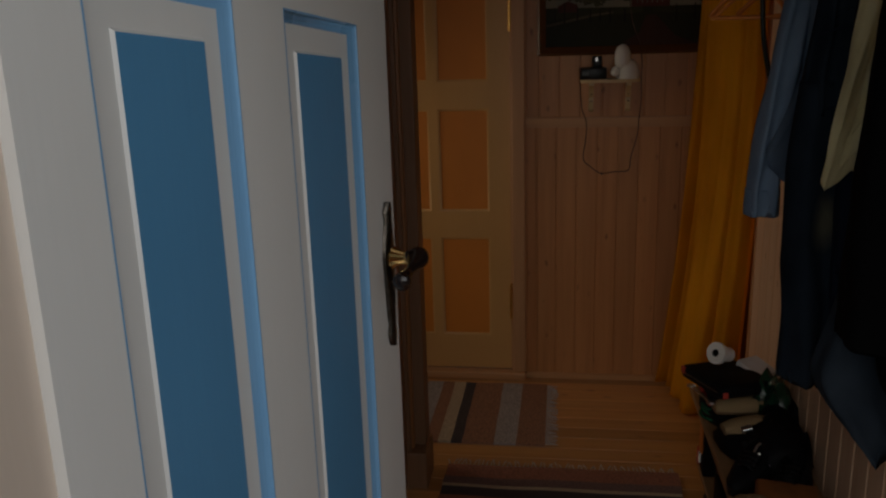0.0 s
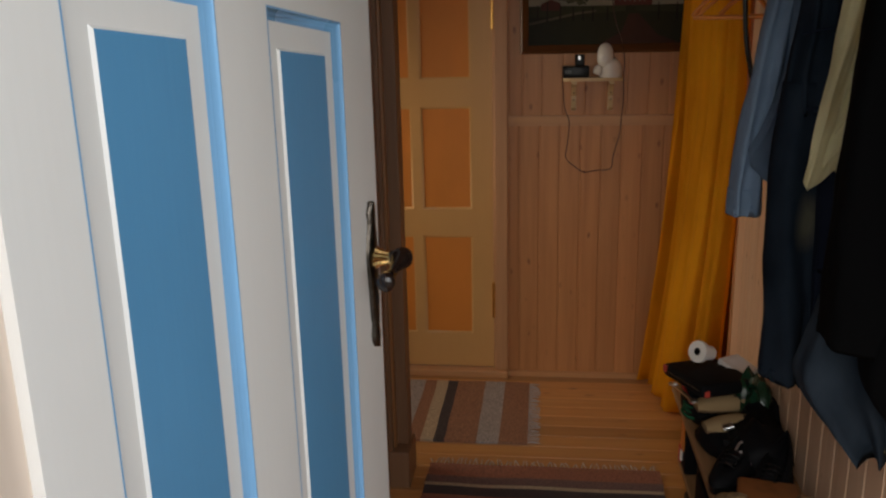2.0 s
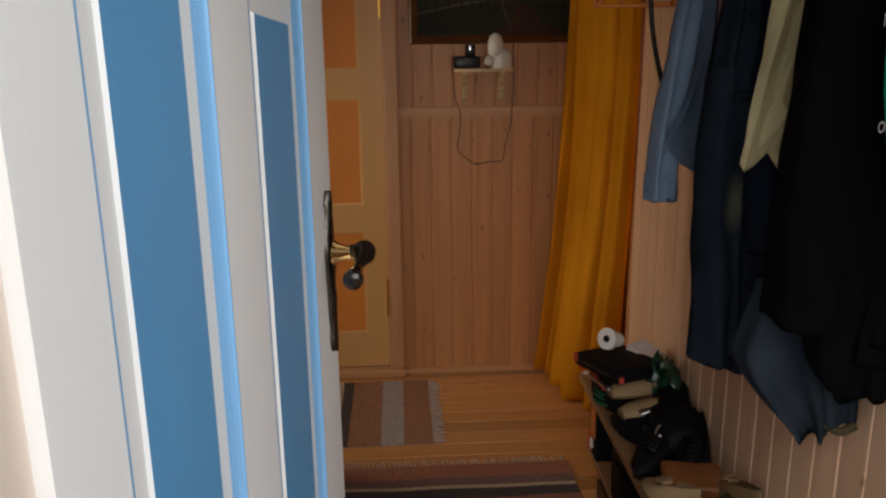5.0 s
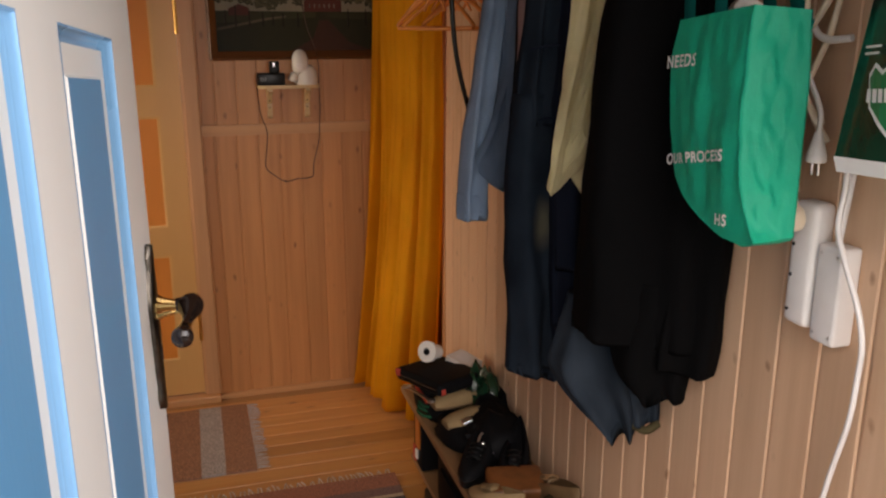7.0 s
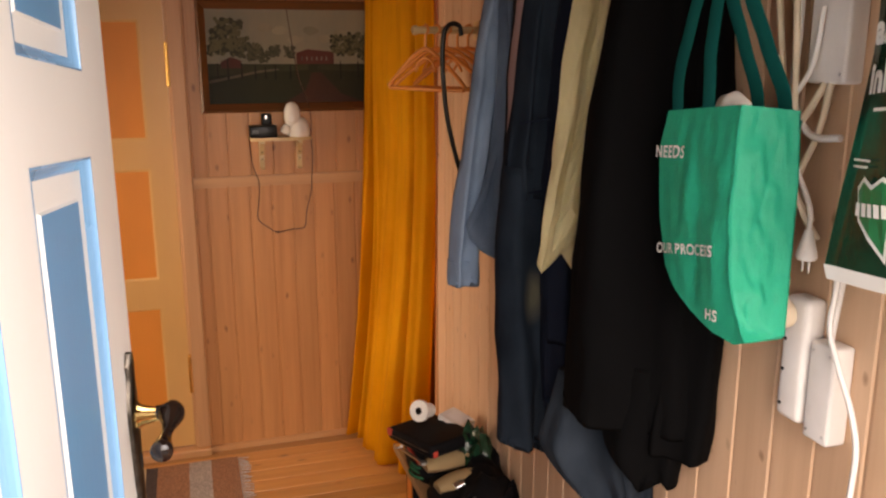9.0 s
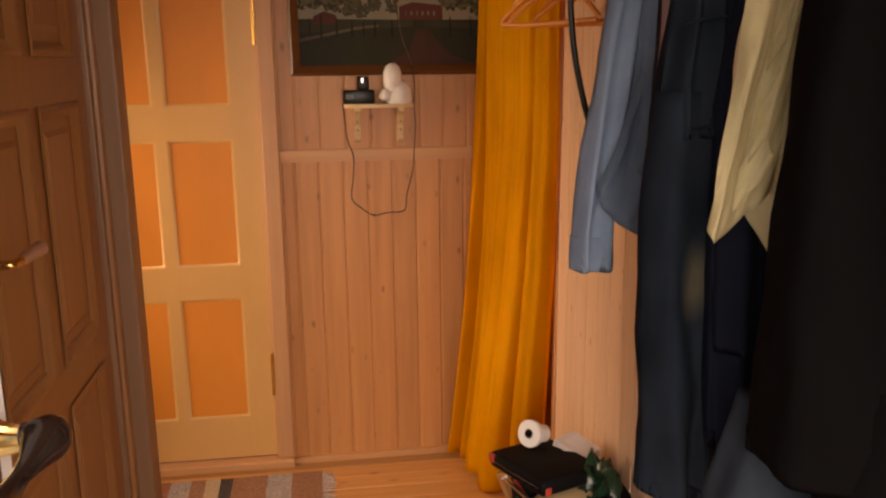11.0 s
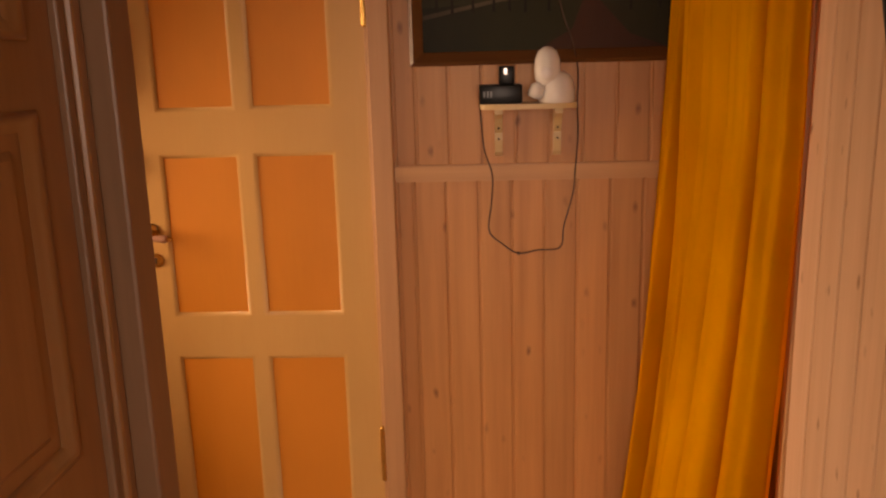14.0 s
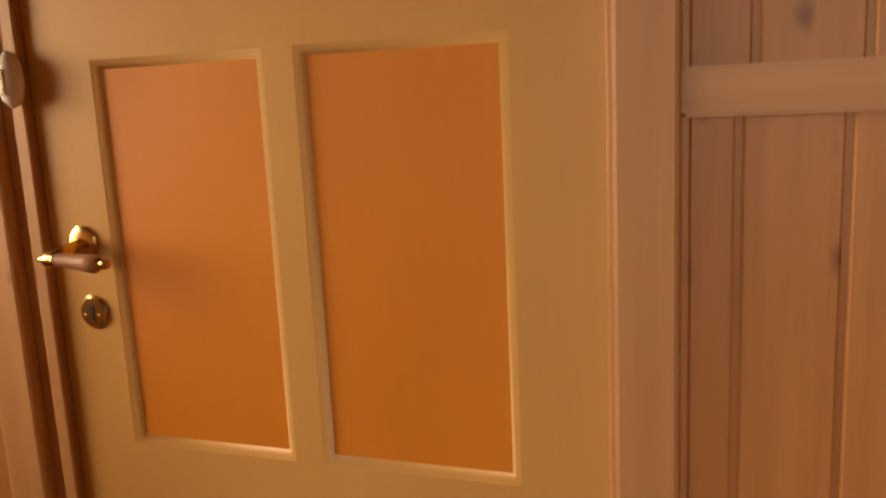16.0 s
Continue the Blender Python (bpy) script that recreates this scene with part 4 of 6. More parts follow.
def hung(bm, rows, n=44, folds=5, amp=0.012, seed=0.0, hem=0.015, lean=0.0, drop=0.0, peak=0.4):
    """Cloth hanging in a flattened, folded tube. rows: z, middle, half width, half depth, across the local x; y is its thickness."""
    dense = []
    steps = 7
    ext = [rows[0]] + list(rows) + [rows[-1]]
    for k in range(1, len(ext) - 2):
        for s in range(steps):
            t = s / steps
            a, b, c, d = (np.array(ext[k + o], float) for o in (-1, 0, 1, 2))
            dense.append(0.5 * (2 * b + (c - a) * t + (2 * a - 5 * b + 4 * c - d) * t * t + (3 * b - a - 3 * c + d) * t ** 3))
    dense.append(np.array(rows[-1], float))
    zt, zb = rows[0][0], rows[-1][0]
    rings = []
    for z, mid, hw, hd in dense:
        f = (zt - z) / (zt - zb)
        ring = []
        for i in range(n):
            a = 2 * math.pi * i / n
            cx, sy = math.cos(a), math.sin(a)
            x = mid + hw * (abs(cx) ** 0.75) * (1 if cx > 0 else -1)
            y = hd * sy
            u = cx * 0.5 + 0.5
            k = amp * (0.35 + 0.8 * f)
            y += k * math.sin(folds * math.pi * u + seed + 0.8 * math.sin(3 * f + seed)) * (0.5 + abs(sy))
            y += k * 0.8 * noise.noise((u * 4 + seed, z * 5, seed)) + k * 0.7 * noise.noise((u * 9 + seed + z * 3, z * 11, seed + 3)) + k * 0.35 * noise.noise((u * 21, z * 26 + seed, seed))
            x += 0.006 * noise.noise((z * 9, seed, a))
            zz = z + (hem * noise.noise((u * 3, seed, 4)) if f > 0.97 else 0)
            zz -= drop * max(0.0, (f - 0.55) / 0.45) ** 1.5 * (1 - min(1.0, abs(u - peak) / 0.45))
            ring.append(bm.verts.new((x, y + lean * f, zz)))
        rings.append(ring)
    for a, b in zip(rings, rings[1:]):
        for i in range(n):
            bm.faces.new((a[i], a[(i + 1) % n], b[(i + 1) % n], b[i]))
    bm.faces.new(rings[0][::-1])
    inner = []
    for v in rings[-1]:
        inner.append(bm.verts.new((v.co.x, v.co.y * 0.9, v.co.z + 0.03)))
    for i in range(n):
        bm.faces.new((rings[-1][i], rings[-1][(i + 1) % n], inner[(i + 1) % n], inner[i]))
    bm.faces.new(inner)
    return bm


def hanging(name, label, category, y, x, turn=0.0):
    return base(name, Matrix.Translation((x, y, 0)) @ Matrix.Rotation(radians(turn), 4, "Z"), label, category, "clothes on the coat rail")


def sheet(ribs, fold=0.006, seed=0.0, n=46, m=40, thick=0.0025, curl=0.0, cut=0.0):
    """A loose cloth panel between hanging ribs. ribs: top x, y, z and bottom x, y, z; curl lifts the first edge outwards, cut slants that edge back towards the top."""
    bm = bmesh.new()
    grid = []
    ribs = np.array(ribs, float)
    at = np.linspace(0, 1, len(ribs))
    for j in range(m + 1):
        f = j / m
        row = []
        for i in range(n + 1):
            u = i / n
            r = [float(np.interp(u, at, ribs[:, k])) for k in range(6)]
            p = Vector(r[:3]).lerp(Vector(r[3:]), f)
            k = fold * (0.3 + 0.9 * f)
            p.y += k * math.sin(9 * u + seed + 2.2 * f) + 1.1 * k * noise.noise((u * 3 + seed, f * 4, seed)) + 0.6 * k * noise.noise((u * 8 + f * 5, f * 7 + seed, 2))
            p.x += 0.6 * k * noise.noise((u * 4, f * 5, seed + 6))
            p.y -= curl * max(0.0, 1 - u / 0.25) ** 2 * f
            if cut:
                p.x += cut * 0.1 * (1 - u) * math.sin(math.pi * min(1.0, f * 1.02)) ** 0.8
            row.append(bm.verts.new(p))
        grid.append(row)
    for p, q in zip(grid, grid[1:]):
        for i in range(n):
            bm.faces.new((p[i], p[i + 1], q[i + 1], q[i]))
    bmesh.ops.solidify(bm, geom=bm.faces[:], thickness=thick)
    return bm


g = hanging("denim_shirt", "faded blue cotton work shirt hanging from a hook", "shirt", 3.43, 1.95)
part("body", hung(bmesh.new(), [(2.03, 0.06, 0.03, 0.03), (1.85, 0.045, 0.05, 0.04), (1.6, 0.045, 0.055, 0.045), (1.4, 0.05, 0.055, 0.045), (1.25, 0.055, 0.05, 0.035)], n=80, folds=6, amp=0.014, seed=1.0, hem=0.02, drop=0.03, peak=0.3), M["shirt_blue"], g, smooth=0)
part("sleeve", hung(bmesh.new(), [(1.99, 0.03, 0.03, 0.03), (1.8, -0.008, 0.036, 0.032), (1.55, -0.045, 0.038, 0.034), (1.3, -0.078, 0.040, 0.034), (1.158, -0.082, 0.040, 0.030)], n=40, folds=4, amp=0.008, seed=2.4, hem=0.006, lean=-0.012), M["shirt_blue"], g, smooth=0)
part("front_flap", sheet([(0.0, -0.045, 1.97, -0.095, -0.085, 1.335), (0.01, -0.055, 1.97, -0.088, -0.09, 1.295), (0.02, -0.06, 1.97, -0.06, -0.085, 1.262), (0.04, -0.060, 1.97, -0.02, -0.075, 1.24), (0.07, -0.050, 1.97, 0.03, -0.06, 1.225), (0.09, -0.03, 1.97, 0.09, -0.04, 1.22)], 0.010, 3.0, curl=-0.03, cut=0.55), M["shirt_blue"], g, smooth=0)
part("sleeve_fold", sheet([(-0.005, -0.05, 1.9, -0.02, -0.075, 1.36), (0.012, -0.058, 1.9, 0.0, -0.088, 1.345), (0.03, -0.055, 1.9, 0.03, -0.085, 1.35), (0.05, -0.045, 1.9, 0.06, -0.07, 1.36)], 0.006, 1.0), M["shirt_blue"], g, smooth=0)
part("cuff", hung(bmesh.new(), [(1.225, -0.082, 0.0425, 0.0345), (1.19, -0.083, 0.043, 0.035), (1.156, -0.083, 0.0425, 0.034)], n=40, folds=4, amp=0.005, seed=2.4, hem=0.004, lean=-0.012), M["shirt_blue"], g, smooth=0)

g = hanging("charcoal_jacket", "narrow dark grey jacket squeezed between shirts", "jacket", 3.33, 2.005)
part("body", hung(bmesh.new(), [(2.02, 0.02, 0.03, 0.03), (1.7, 0.0, 0.05, 0.035), (1.3, 0.0, 0.055, 0.04), (1.1, 0.01, 0.05, 0.03)], folds=4, amp=0.008, seed=3.0), M["charcoal"], g, smooth=0)
part("sleeve", hung(bmesh.new(), [(1.95, -0.01, 0.025, 0.025), (1.6, -0.03, 0.03, 0.028), (1.3, -0.035, 0.031, 0.028), (1.18, -0.034, 0.03, 0.026)], n=30, folds=3, amp=0.006, seed=7.0, lean=-0.025), M["charcoal"], g, smooth=0)
part("collar", tube([(-0.02, -0.02, 2.0), (0.0, -0.035, 1.965), (0.03, -0.03, 1.99), (0.045, -0.005, 2.01)], 0.011, 8), M["charcoal"], g, smooth=60)
g = hanging("rose_cardigan", "thin dusty rose cardigan between dark clothes", "cardigan", 3.26, 1.975)
part("body", hung(bmesh.new(), [(2.02, 0.02, 0.03, 0.02), (1.8, -0.004, 0.036, 0.024), (1.5, -0.02, 0.035, 0.025), (1.25, -0.03, 0.03, 0.02)], n=30, folds=3, amp=0.006, seed=4.0), M["rose"], g, smooth=0)

g = hanging("work_trousers", "dark blue denim work trousers with a worn knee", "trousers", 3.1, 1.96)
part("waist", hung(bmesh.new(), [(2.02, 0.02, 0.04, 0.03), (1.85, 0.0, 0.062, 0.045), (1.62, -0.012, 0.075, 0.05), (1.45, -0.02, 0.085, 0.05)], n=70, folds=7, amp=0.012, seed=0.4, hem=0.0), M["denim"], g, smooth=0)
part("leg", hung(bmesh.new(), [(1.52, -0.045, 0.06, 0.045), (1.3, -0.06, 0.058, 0.05), (1.12, -0.058, 0.056, 0.048), (0.98, -0.05, 0.054, 0.045), (0.838, -0.045, 0.058, 0.045)], n=36, folds=3, amp=0.014, seed=1.7, hem=0.01), M["denim_worn"], g, smooth=0)
part("leg", hung(bmesh.new(), [(1.52, 0.03, 0.05, 0.04), (1.3, 0.025, 0.05, 0.045), (1.1, 0.03, 0.046, 0.045), (0.95, 0.03, 0.044, 0.04), (0.80, 0.035, 0.046, 0.04)], n=36, folds=3, amp=0.014, seed=2.9, hem=0.01, lean=0.03), M["denim"], g, smooth=0)
for i, z in enumerate((1.62, 1.46)):
    part("seam", tube([(-0.085, -0.045 + 0.004 * i, z), (-0.03, -0.066, z + 0.01), (0.03, -0.064, z - 0.006), (0.06, -0.05, z)], 0.0025, 5), M["navy"], g, smooth=60)

g = hanging("navy_jacket", "dark navy cotton jacket behind a yellow shirt", "jacket", 3.03, 2.0)
part("body", hung(bmesh.new(), [(2.02, 0.02, 0.03, 0.03), (1.8, 0.0, 0.055, 0.035), (1.45, -0.012, 0.062, 0.04), (1.2, -0.01, 0.06, 0.04), (0.95, 0.0, 0.06, 0.035)], folds=4, amp=0.009, seed=6.0), M["navy"], g, smooth=0)
part("sleeve", hung(bmesh.new(), [(1.95, -0.01, 0.03, 0.03), (1.6, -0.03, 0.036, 0.034), (1.3, -0.035, 0.036, 0.034), (1.12, -0.03, 0.034, 0.03)], n=30, folds=3, amp=0.006, seed=8.0, lean=-0.02), M["navy"], g, smooth=0)

g = hanging("pale_yellow_shirt", "pale yellow cotton shirt with its tails hanging", "shirt", 2.95, 1.99)
part("body", hung(bmesh.new(), [(2.02, 0.02, 0.03, 0.028), (1.87, 0.0, 0.042, 0.028), (1.65, -0.022, 0.044, 0.028), (1.5, -0.04, 0.04, 0.024), (1.42, -0.05, 0.03, 0.016)], n=90, folds=6, amp=0.011, seed=0.9, hem=0.012), M["pale_yellow"], g, smooth=0)
part("front_tail", sheet([(-0.045, -0.026, 1.97, -0.136, -0.045, 1.345), (-0.03, -0.036, 1.97, -0.128, -0.06, 1.322), (-0.01, -0.044, 1.97, -0.100, -0.06, 1.335), (0.012, -0.044, 1.97, -0.07, -0.055, 1.368), (0.04, -0.034, 1.97, -0.045, -0.045, 1.40)], 0.012, 1.2, curl=0.012), M["pale_yellow"], g, smooth=0)
part("back_tail", sheet([(-0.01, -0.02, 1.95, -0.10, -0.035, 1.40), (0.01, -0.03, 1.95, -0.065, -0.042, 1.35), (0.03, -0.03, 1.95, -0.045, -0.042, 1.295), (0.045, -0.02, 1.95, -0.03, -0.03, 1.36), (0.06, 0.0, 1.95, -0.01, -0.01, 1.45)], 0.010, 4.4), M["pale_yellow"], g, smooth=0)
part("side_fold", sheet([(0.0, -0.055, 1.97, -0.075, -0.078, 1.47), (0.012, -0.062, 1.97, -0.055, -0.085, 1.43), (0.03, -0.058, 1.97, -0.035, -0.075, 1.46), (0.045, -0.045, 1.97, -0.022, -0.06, 1.50)], 0.007, 2.6), M["pale_yellow"], g, smooth=0)
for k, (zt, zb) in enumerate(((1.72, 1.56), (1.58, 1.44), (1.50, 1.37))):
    part("crease", sheet([(-0.055 - 0.02 * k, -0.052, zb + 0.05, -0.07 - 0.02 * k, -0.062, zb - 0.01), (-0.03 - 0.018 * k, -0.066, (zt + zb) / 2 + 0.06, -0.045 - 0.016 * k, -0.080, (zt + zb) / 2 - 0.03), (-0.002 - 0.016 * k, -0.062, zt + 0.07, -0.012 - 0.014 * k, -0.072, zt - 0.02), (0.012 - 0.016 * k, -0.04, zt + 0.08, 0.008 - 0.014 * k, -0.05, zt)], 0.004, 1.0 + k, n=20, m=10), M["pale_yellow"], g, smooth=0)
part("button_strip", tube([(0.012, -0.052, 1.85), (-0.014, -0.056, 1.65), (-0.03, -0.062, 1.46)], 0.007, 8, flat=0.3), M["pale_yellow"], g, smooth=60)
for z, x in ((1.72, -0.004), (1.58, -0.02), (1.47, -0.03)):
    part("button", lathe([(0.001, 0), (0.0045, 0), (0.0045, 0.002), (0.001, 0.0025)], 12), M["hole"], g, at=Matrix.Translation((x, -0.064, z)) @ Matrix.Rotation(radians(90), 4, "X"))

g = hanging("black_coat", "long black wool coat hanging from a hook", "coat", 2.68, 1.975, -46)
part("body", hung(bmesh.new(), [(2.03, 0.01, 0.06, 0.05), (1.86, 0.01, 0.092, 0.065), (1.6, 0.0, 0.12, 0.07), (1.35, -0.002, 0.135, 0.075), (1.17, -0.004, 0.142, 0.075), (1.07, -0.004, 0.145, 0.07)], n=90, folds=4, amp=0.010, seed=1.3, hem=0.012), M["black_wool"], g, smooth=0)
part("sleeve", hung(bmesh.new(), [(1.9, 0.09, 0.04, 0.04), (1.6, 0.10, 0.052, 0.05), (1.3, 0.108, 0.054, 0.05), (1.1, 0.10, 0.056, 0.05), (1.03, 0.095, 0.054, 0.045)], n=34, folds=3, amp=0.008, seed=3.3, hem=0.01, lean=-0.02), M["black_wool"], g, smooth=0)
part("coat_tail", hung(bmesh.new(), [(1.2, 0.03, 0.09, 0.06), (1.08, 0.025, 0.085, 0.06), (1.0, 0.025, 0.075, 0.055), (0.95, 0.045, 0.05, 0.04)], n=40, folds=4, amp=0.01, seed=5.3, hem=0.02), M["black_wool"], g, smooth=0)

g = hanging("blue_jeans", "mid blue jeans bunched below a black coat", "jeans", 2.8, 1.965, -30)
part("seat", hung(bmesh.new(), [(1.12, -0.02, 0.07, 0.04), (1.02, -0.03, 0.085, 0.05), (0.95, -0.03, 0.098, 0.052), (0.88, 0.0, 0.078, 0.045), (0.80, 0.035, 0.03, 0.03)], n=44, folds=4, amp=0.014, seed=0.2, hem=0.02), M["denim_mid"], g, smooth=0)
part("leg", hung(bmesh.new(), [(1.1, 0.05, 0.05, 0.035), (0.98, 0.06, 0.05, 0.04), (0.9, 0.075, 0.04, 0.035), (0.84, 0.085, 0.03, 0.03)], n=30, folds=3, amp=0.01, seed=2.0, hem=0.015), M["denim_mid"], g, smooth=0)
part("turn_up", tube([(0.062, -0.03, 0.842), (0.09, -0.038, 0.836), (0.115, -0.02, 0.846)], 0.009, 8), M["moss"], g, "frayed turn-up", smooth=60)


# ---- hangers on a peg and the cane ----
def hanger(at):
    h = base("clothes_hanger", at, "orange plastic clothes hanger on a wooden peg", "hanger", "hangers by the curtain")
    part("hook", tube([(0, 0, -0.05), (0, 0, -0.012), (0.014, 0, 0.006), (0.004, 0, 0.022), (-0.012, 0, 0.014)], 0.004, 8), M["hanger_orange"], h, smooth=60)
    part("shoulder", tube([(-0.18, 0, -0.168), (-0.172, 0, -0.155), (-0.1, 0, -0.10), (-0.025, 0, -0.055), (0.025, 0, -0.055), (0.1, 0, -0.10), (0.172, 0, -0.155), (0.18, 0, -0.168)], 0.0065, 8), M["hanger_orange"], h, smooth=60)
    part("bar", tube([(-0.178, 0, -0.172), (0, 0, -0.174), (0.178, 0, -0.172)], 0.0065, 8), M["hanger_orange"], h, smooth=60)
    part("brace", tube([(-0.05, 0, -0.12), (-0.03, 0, -0.09), (0, 0, -0.078), (0.03, 0, -0.09), (0.05, 0, -0.12)], 0.0045, 8), M["hanger_orange"], h, smooth=60)
    return h


peg = base("hanger_rail", Matrix.Translation((2.078, 3.9, 1.84)), "turned wooden peg rail on the side wall", "rail")
part("arm", lathe([(0.008, 0), (0.011, 0.01), (0.011, 0.2), (0.014, 0.206), (0.014, 0.218), (0.006, 0.222)], 14, "x"), M["shelf_pine"], peg, smooth=40, at=Matrix.Translation((0, 0, 0)) @ Matrix.Rotation(radians(180), 4, "Z"))
part("mount", block(-0.012, -0.03, -0.03, 0.001, 0.03, 0.03, 0.004), M["shelf_pine"], peg)
hg = hanger(Matrix.Translation((1.9, 3.9, 1.834)) @ Matrix.Rotation(radians(-66), 4, "Z"))
for dx, tr in ((0.035, -48), (0.07, -40), (0.105, -56), (0.14, -34)):
    copy_thing(hg, Matrix.Translation((1.9 + dx, 3.9, 1.834)) @ Matrix.Rotation(radians(tr), 4, "Z"))

cn = base("walking_cane", Matrix.Translation((1.93, 3.72, 1.84)), "slim black curved cane with a hooked top", "cane")
part("shaft", tube([(0.028, 0, -0.02), (0.022, 0, 0.006), (0.0, 0, 0.014), (-0.022, 0, -0.004), (-0.03, 0, -0.06), (-0.028, 0, -0.14), (-0.018, 0, -0.24), (0.0, -0.002, -0.33), (0.024, -0.006, -0.42), (0.05, -0.006, -0.5), (0.075, -0.004, -0.62)], 0.0072, 10), M["black_plastic"], cn, smooth=60)
part("peg", lathe([(0.004, 0), (0.004, 0.145), (0.006, 0.15)], 10, "x"), M["shelf_pine"], cn, smooth=40, at=Matrix.Translation((0.15, 0, 0.002)) @ Matrix.Rotation(radians(180), 4, "Z"))


# ---- tote bag ----
def tote():
    b = base("tote_bag", Matrix.Translation((1.925, 2.395, 1.53)), "green woven plastic tote bag with white print", "bag")
    nf, DEEP = 64, 0.062

    def edges(f):
        return float(np.interp(f, (0, 0.2, 0.55, 0.8, 0.9, 0.96, 1.0), (0.146, 0.167, 0.156, 0.13, 0.098, 0.06, 0.02))), float(np.interp(f, (0, 0.3, 1.0), (-0.140, -0.149, -0.150)))

    def span(u):
        return 0.15 + 0.031 * u, float(np.interp(u, (0, 0.2, 0.5, 1.0), (-0.170, -0.178, -0.181, -0.144)))

    def skin(u, f):
        ztop, zbot = span(u)
        yl, yr = edges(f)
        y, z = yl + (yr - yl) * u, ztop + (zbot - ztop) * f
        rim = min(1, 5 * min(u + 0.04, 1 - u + 0.04, f + 0.1, 1 - f + 0.05))
        back = 0.058 * max(0.0, (u - 0.675) / 0.325) ** 0.95
        x = -0.010 * math.sin(math.pi * min(1, u / 0.9)) * math.sin(math.pi * min(1, f * 1.05)) + back
        x -= rim * (0.006 * noise.noise((y * 13, z * 6, 1)) + 0.0035 * noise.noise((y * 38, z * 17, 6)) + 0.002 * math.sin(3 + y * 55 + 8 * z) * (0.2 + f) + 0.003 * noise.noise((y * 20 + z * 25, z * 30, 2)) * f)
        # the sewn corner seam, and the buckled side beyond it
        x -= 0.0035 * math.exp(-((u - 0.675) / 0.012) ** 2)
        if u > 0.7:
            x -= min(1, (u - 0.7) * 14) * min(1, (1 - u) * 14) * rim * (0.010 * noise.noise((u * 9, z * 16, 9)) + 0.006 * noise.noise((u * 20, z * 34, 4)))
        return x, y + 0.85 * back, z - 0.3 * back

    bm = bmesh.new()
    vv = [[bm.verts.new(skin(i / nf, j / nf)) for i in range(nf + 1)] for j in range(nf + 1)]
    for a, c in zip(vv, vv[1:]):
        for i in range(nf):
            bm.faces.new((a[i], a[i + 1], c[i + 1], c[i]))
    part("front_panel", bm, M["tote"], b, smooth=0)

    def wrap(name, line, mat, dip=0.0, shift=0.0, label=""):
        sb = bmesh.new()
        prev = None
        for x, y, z in line:
            ring = [sb.verts.new((x, y, z)), sb.verts.new(((x + DEEP) * 0.5, y + shift, z - dip)), sb.verts.new((max(DEEP, x + 0.004), y + shift * 0.3, z - dip * 0.3))]
            if prev:
                for k in range(2):
                    sb.faces.new((prev[k], prev[k + 1], ring[k + 1], ring[k]))
            prev = ring
        part(name, sb, mat, b, label, smooth=50)

    wrap("gusset", [skin(1.0, j / nf) for j in range(nf + 1)], M["tote"], shift=0.006)
    wrap("gusset", [skin(0.0, j / nf) for j in range(nf + 1)], M["tote"], shift=0.004)
    wrap("bottom", [skin(i / nf, 1.0) for i in range(nf + 1)], M["tote"])
    wrap("inner_lining", [(x + 0.003, y, z - 0.004) for x, y, z in (skin(i / nf, 0.0) for i in range(nf + 1))], M["strap"], dip=0.03)
    back = bmesh.new()
    back.faces.new([back.verts.new(p) for p in ((DEEP, 0.15, 0.142), (DEEP, -0.075, 0.165), (DEEP, -0.083, -0.155), (DEEP, 0.03, -0.17), (DEEP, 0.13, -0.06))])
    bmesh.ops.solidify(back, geom=back.faces[:], thickness=0.002)
    part("back_panel", back, M["tote"], b)
    for x0, y0, y1, z0 in ((0.006, 0.128, 0.092, 0.142), (0.006, 0.045, 0.045, 0.148), (DEEP + 0.004, 0.01, 0.03, 0.12), (DEEP + 0.004, -0.05, -0.01, 0.12)):
        bm = tube([(x0, y0, z0), (x0 - 0.002, y0, z0 + 0.06), (x0 * 0.6, (y0 + y1) / 2, 0.26), (0.02, y1, 0.36), (0.08, y1 * 0.7, 0.5)], 0.0155, 8, flat=0.1, face=(1, 0, 0))
        part("strap", bm, M["strap"], b, "dark green webbing strap", smooth=50)
    bm = bmesh.new()
    bmesh.ops.create_icosphere(bm, subdivisions=4, radius=1.0, matrix=Matrix.Translation((0.036, 0.025, 0.15)) @ Matrix.Diagonal((0.012, 0.05, 0.032, 1)))
    for v in bm.verts:
        v.co += Vector((noise.noise(v.co * 40), noise.noise(v.co * 43), noise.noise(v.co * 38))) * 0.009
    part("contents", bm, M["paper"], b, "crumpled white paper inside", smooth=40)

    def words(text, y, z, size, tilt):
        cu = bpy.data.curves.new("lettering", "FONT")
        cu.body, cu.size, cu.offset = text, size, 0.0006
        cu.space_character = 1.12
        tmp = bpy.data.objects.new("lettering", cu)
        scene.collection.objects.link(tmp)
        bpy.context.view_layer.update()
        m2 = bpy.data.meshes.new_from_object(tmp.evaluated_get(bpy.context.evaluated_depsgraph_get()))
        bpy.data.objects.remove(tmp)
        m2.materials.clear()
        m2.materials.append(M["print_white"])
        for v in m2.vertices:
            yy, zz = y - v.co.x, z + v.co.y + tilt * v.co.x
            f = u = 0.5
            for _ in range(4):
                zt, zb = span(u)
                f = min(1, max(0, (zt - zz) / (zt - zb)))
                yl, yr = edges(f)
                u = min(1, max(0, (yl - yy) / (yl - yr)))
            v.co = (skin(u, f)[0] - 0.0045, yy, zz)
        ob = new("lettering", m2)
        ob.parent = b
        ob["label"] = "white printed words"

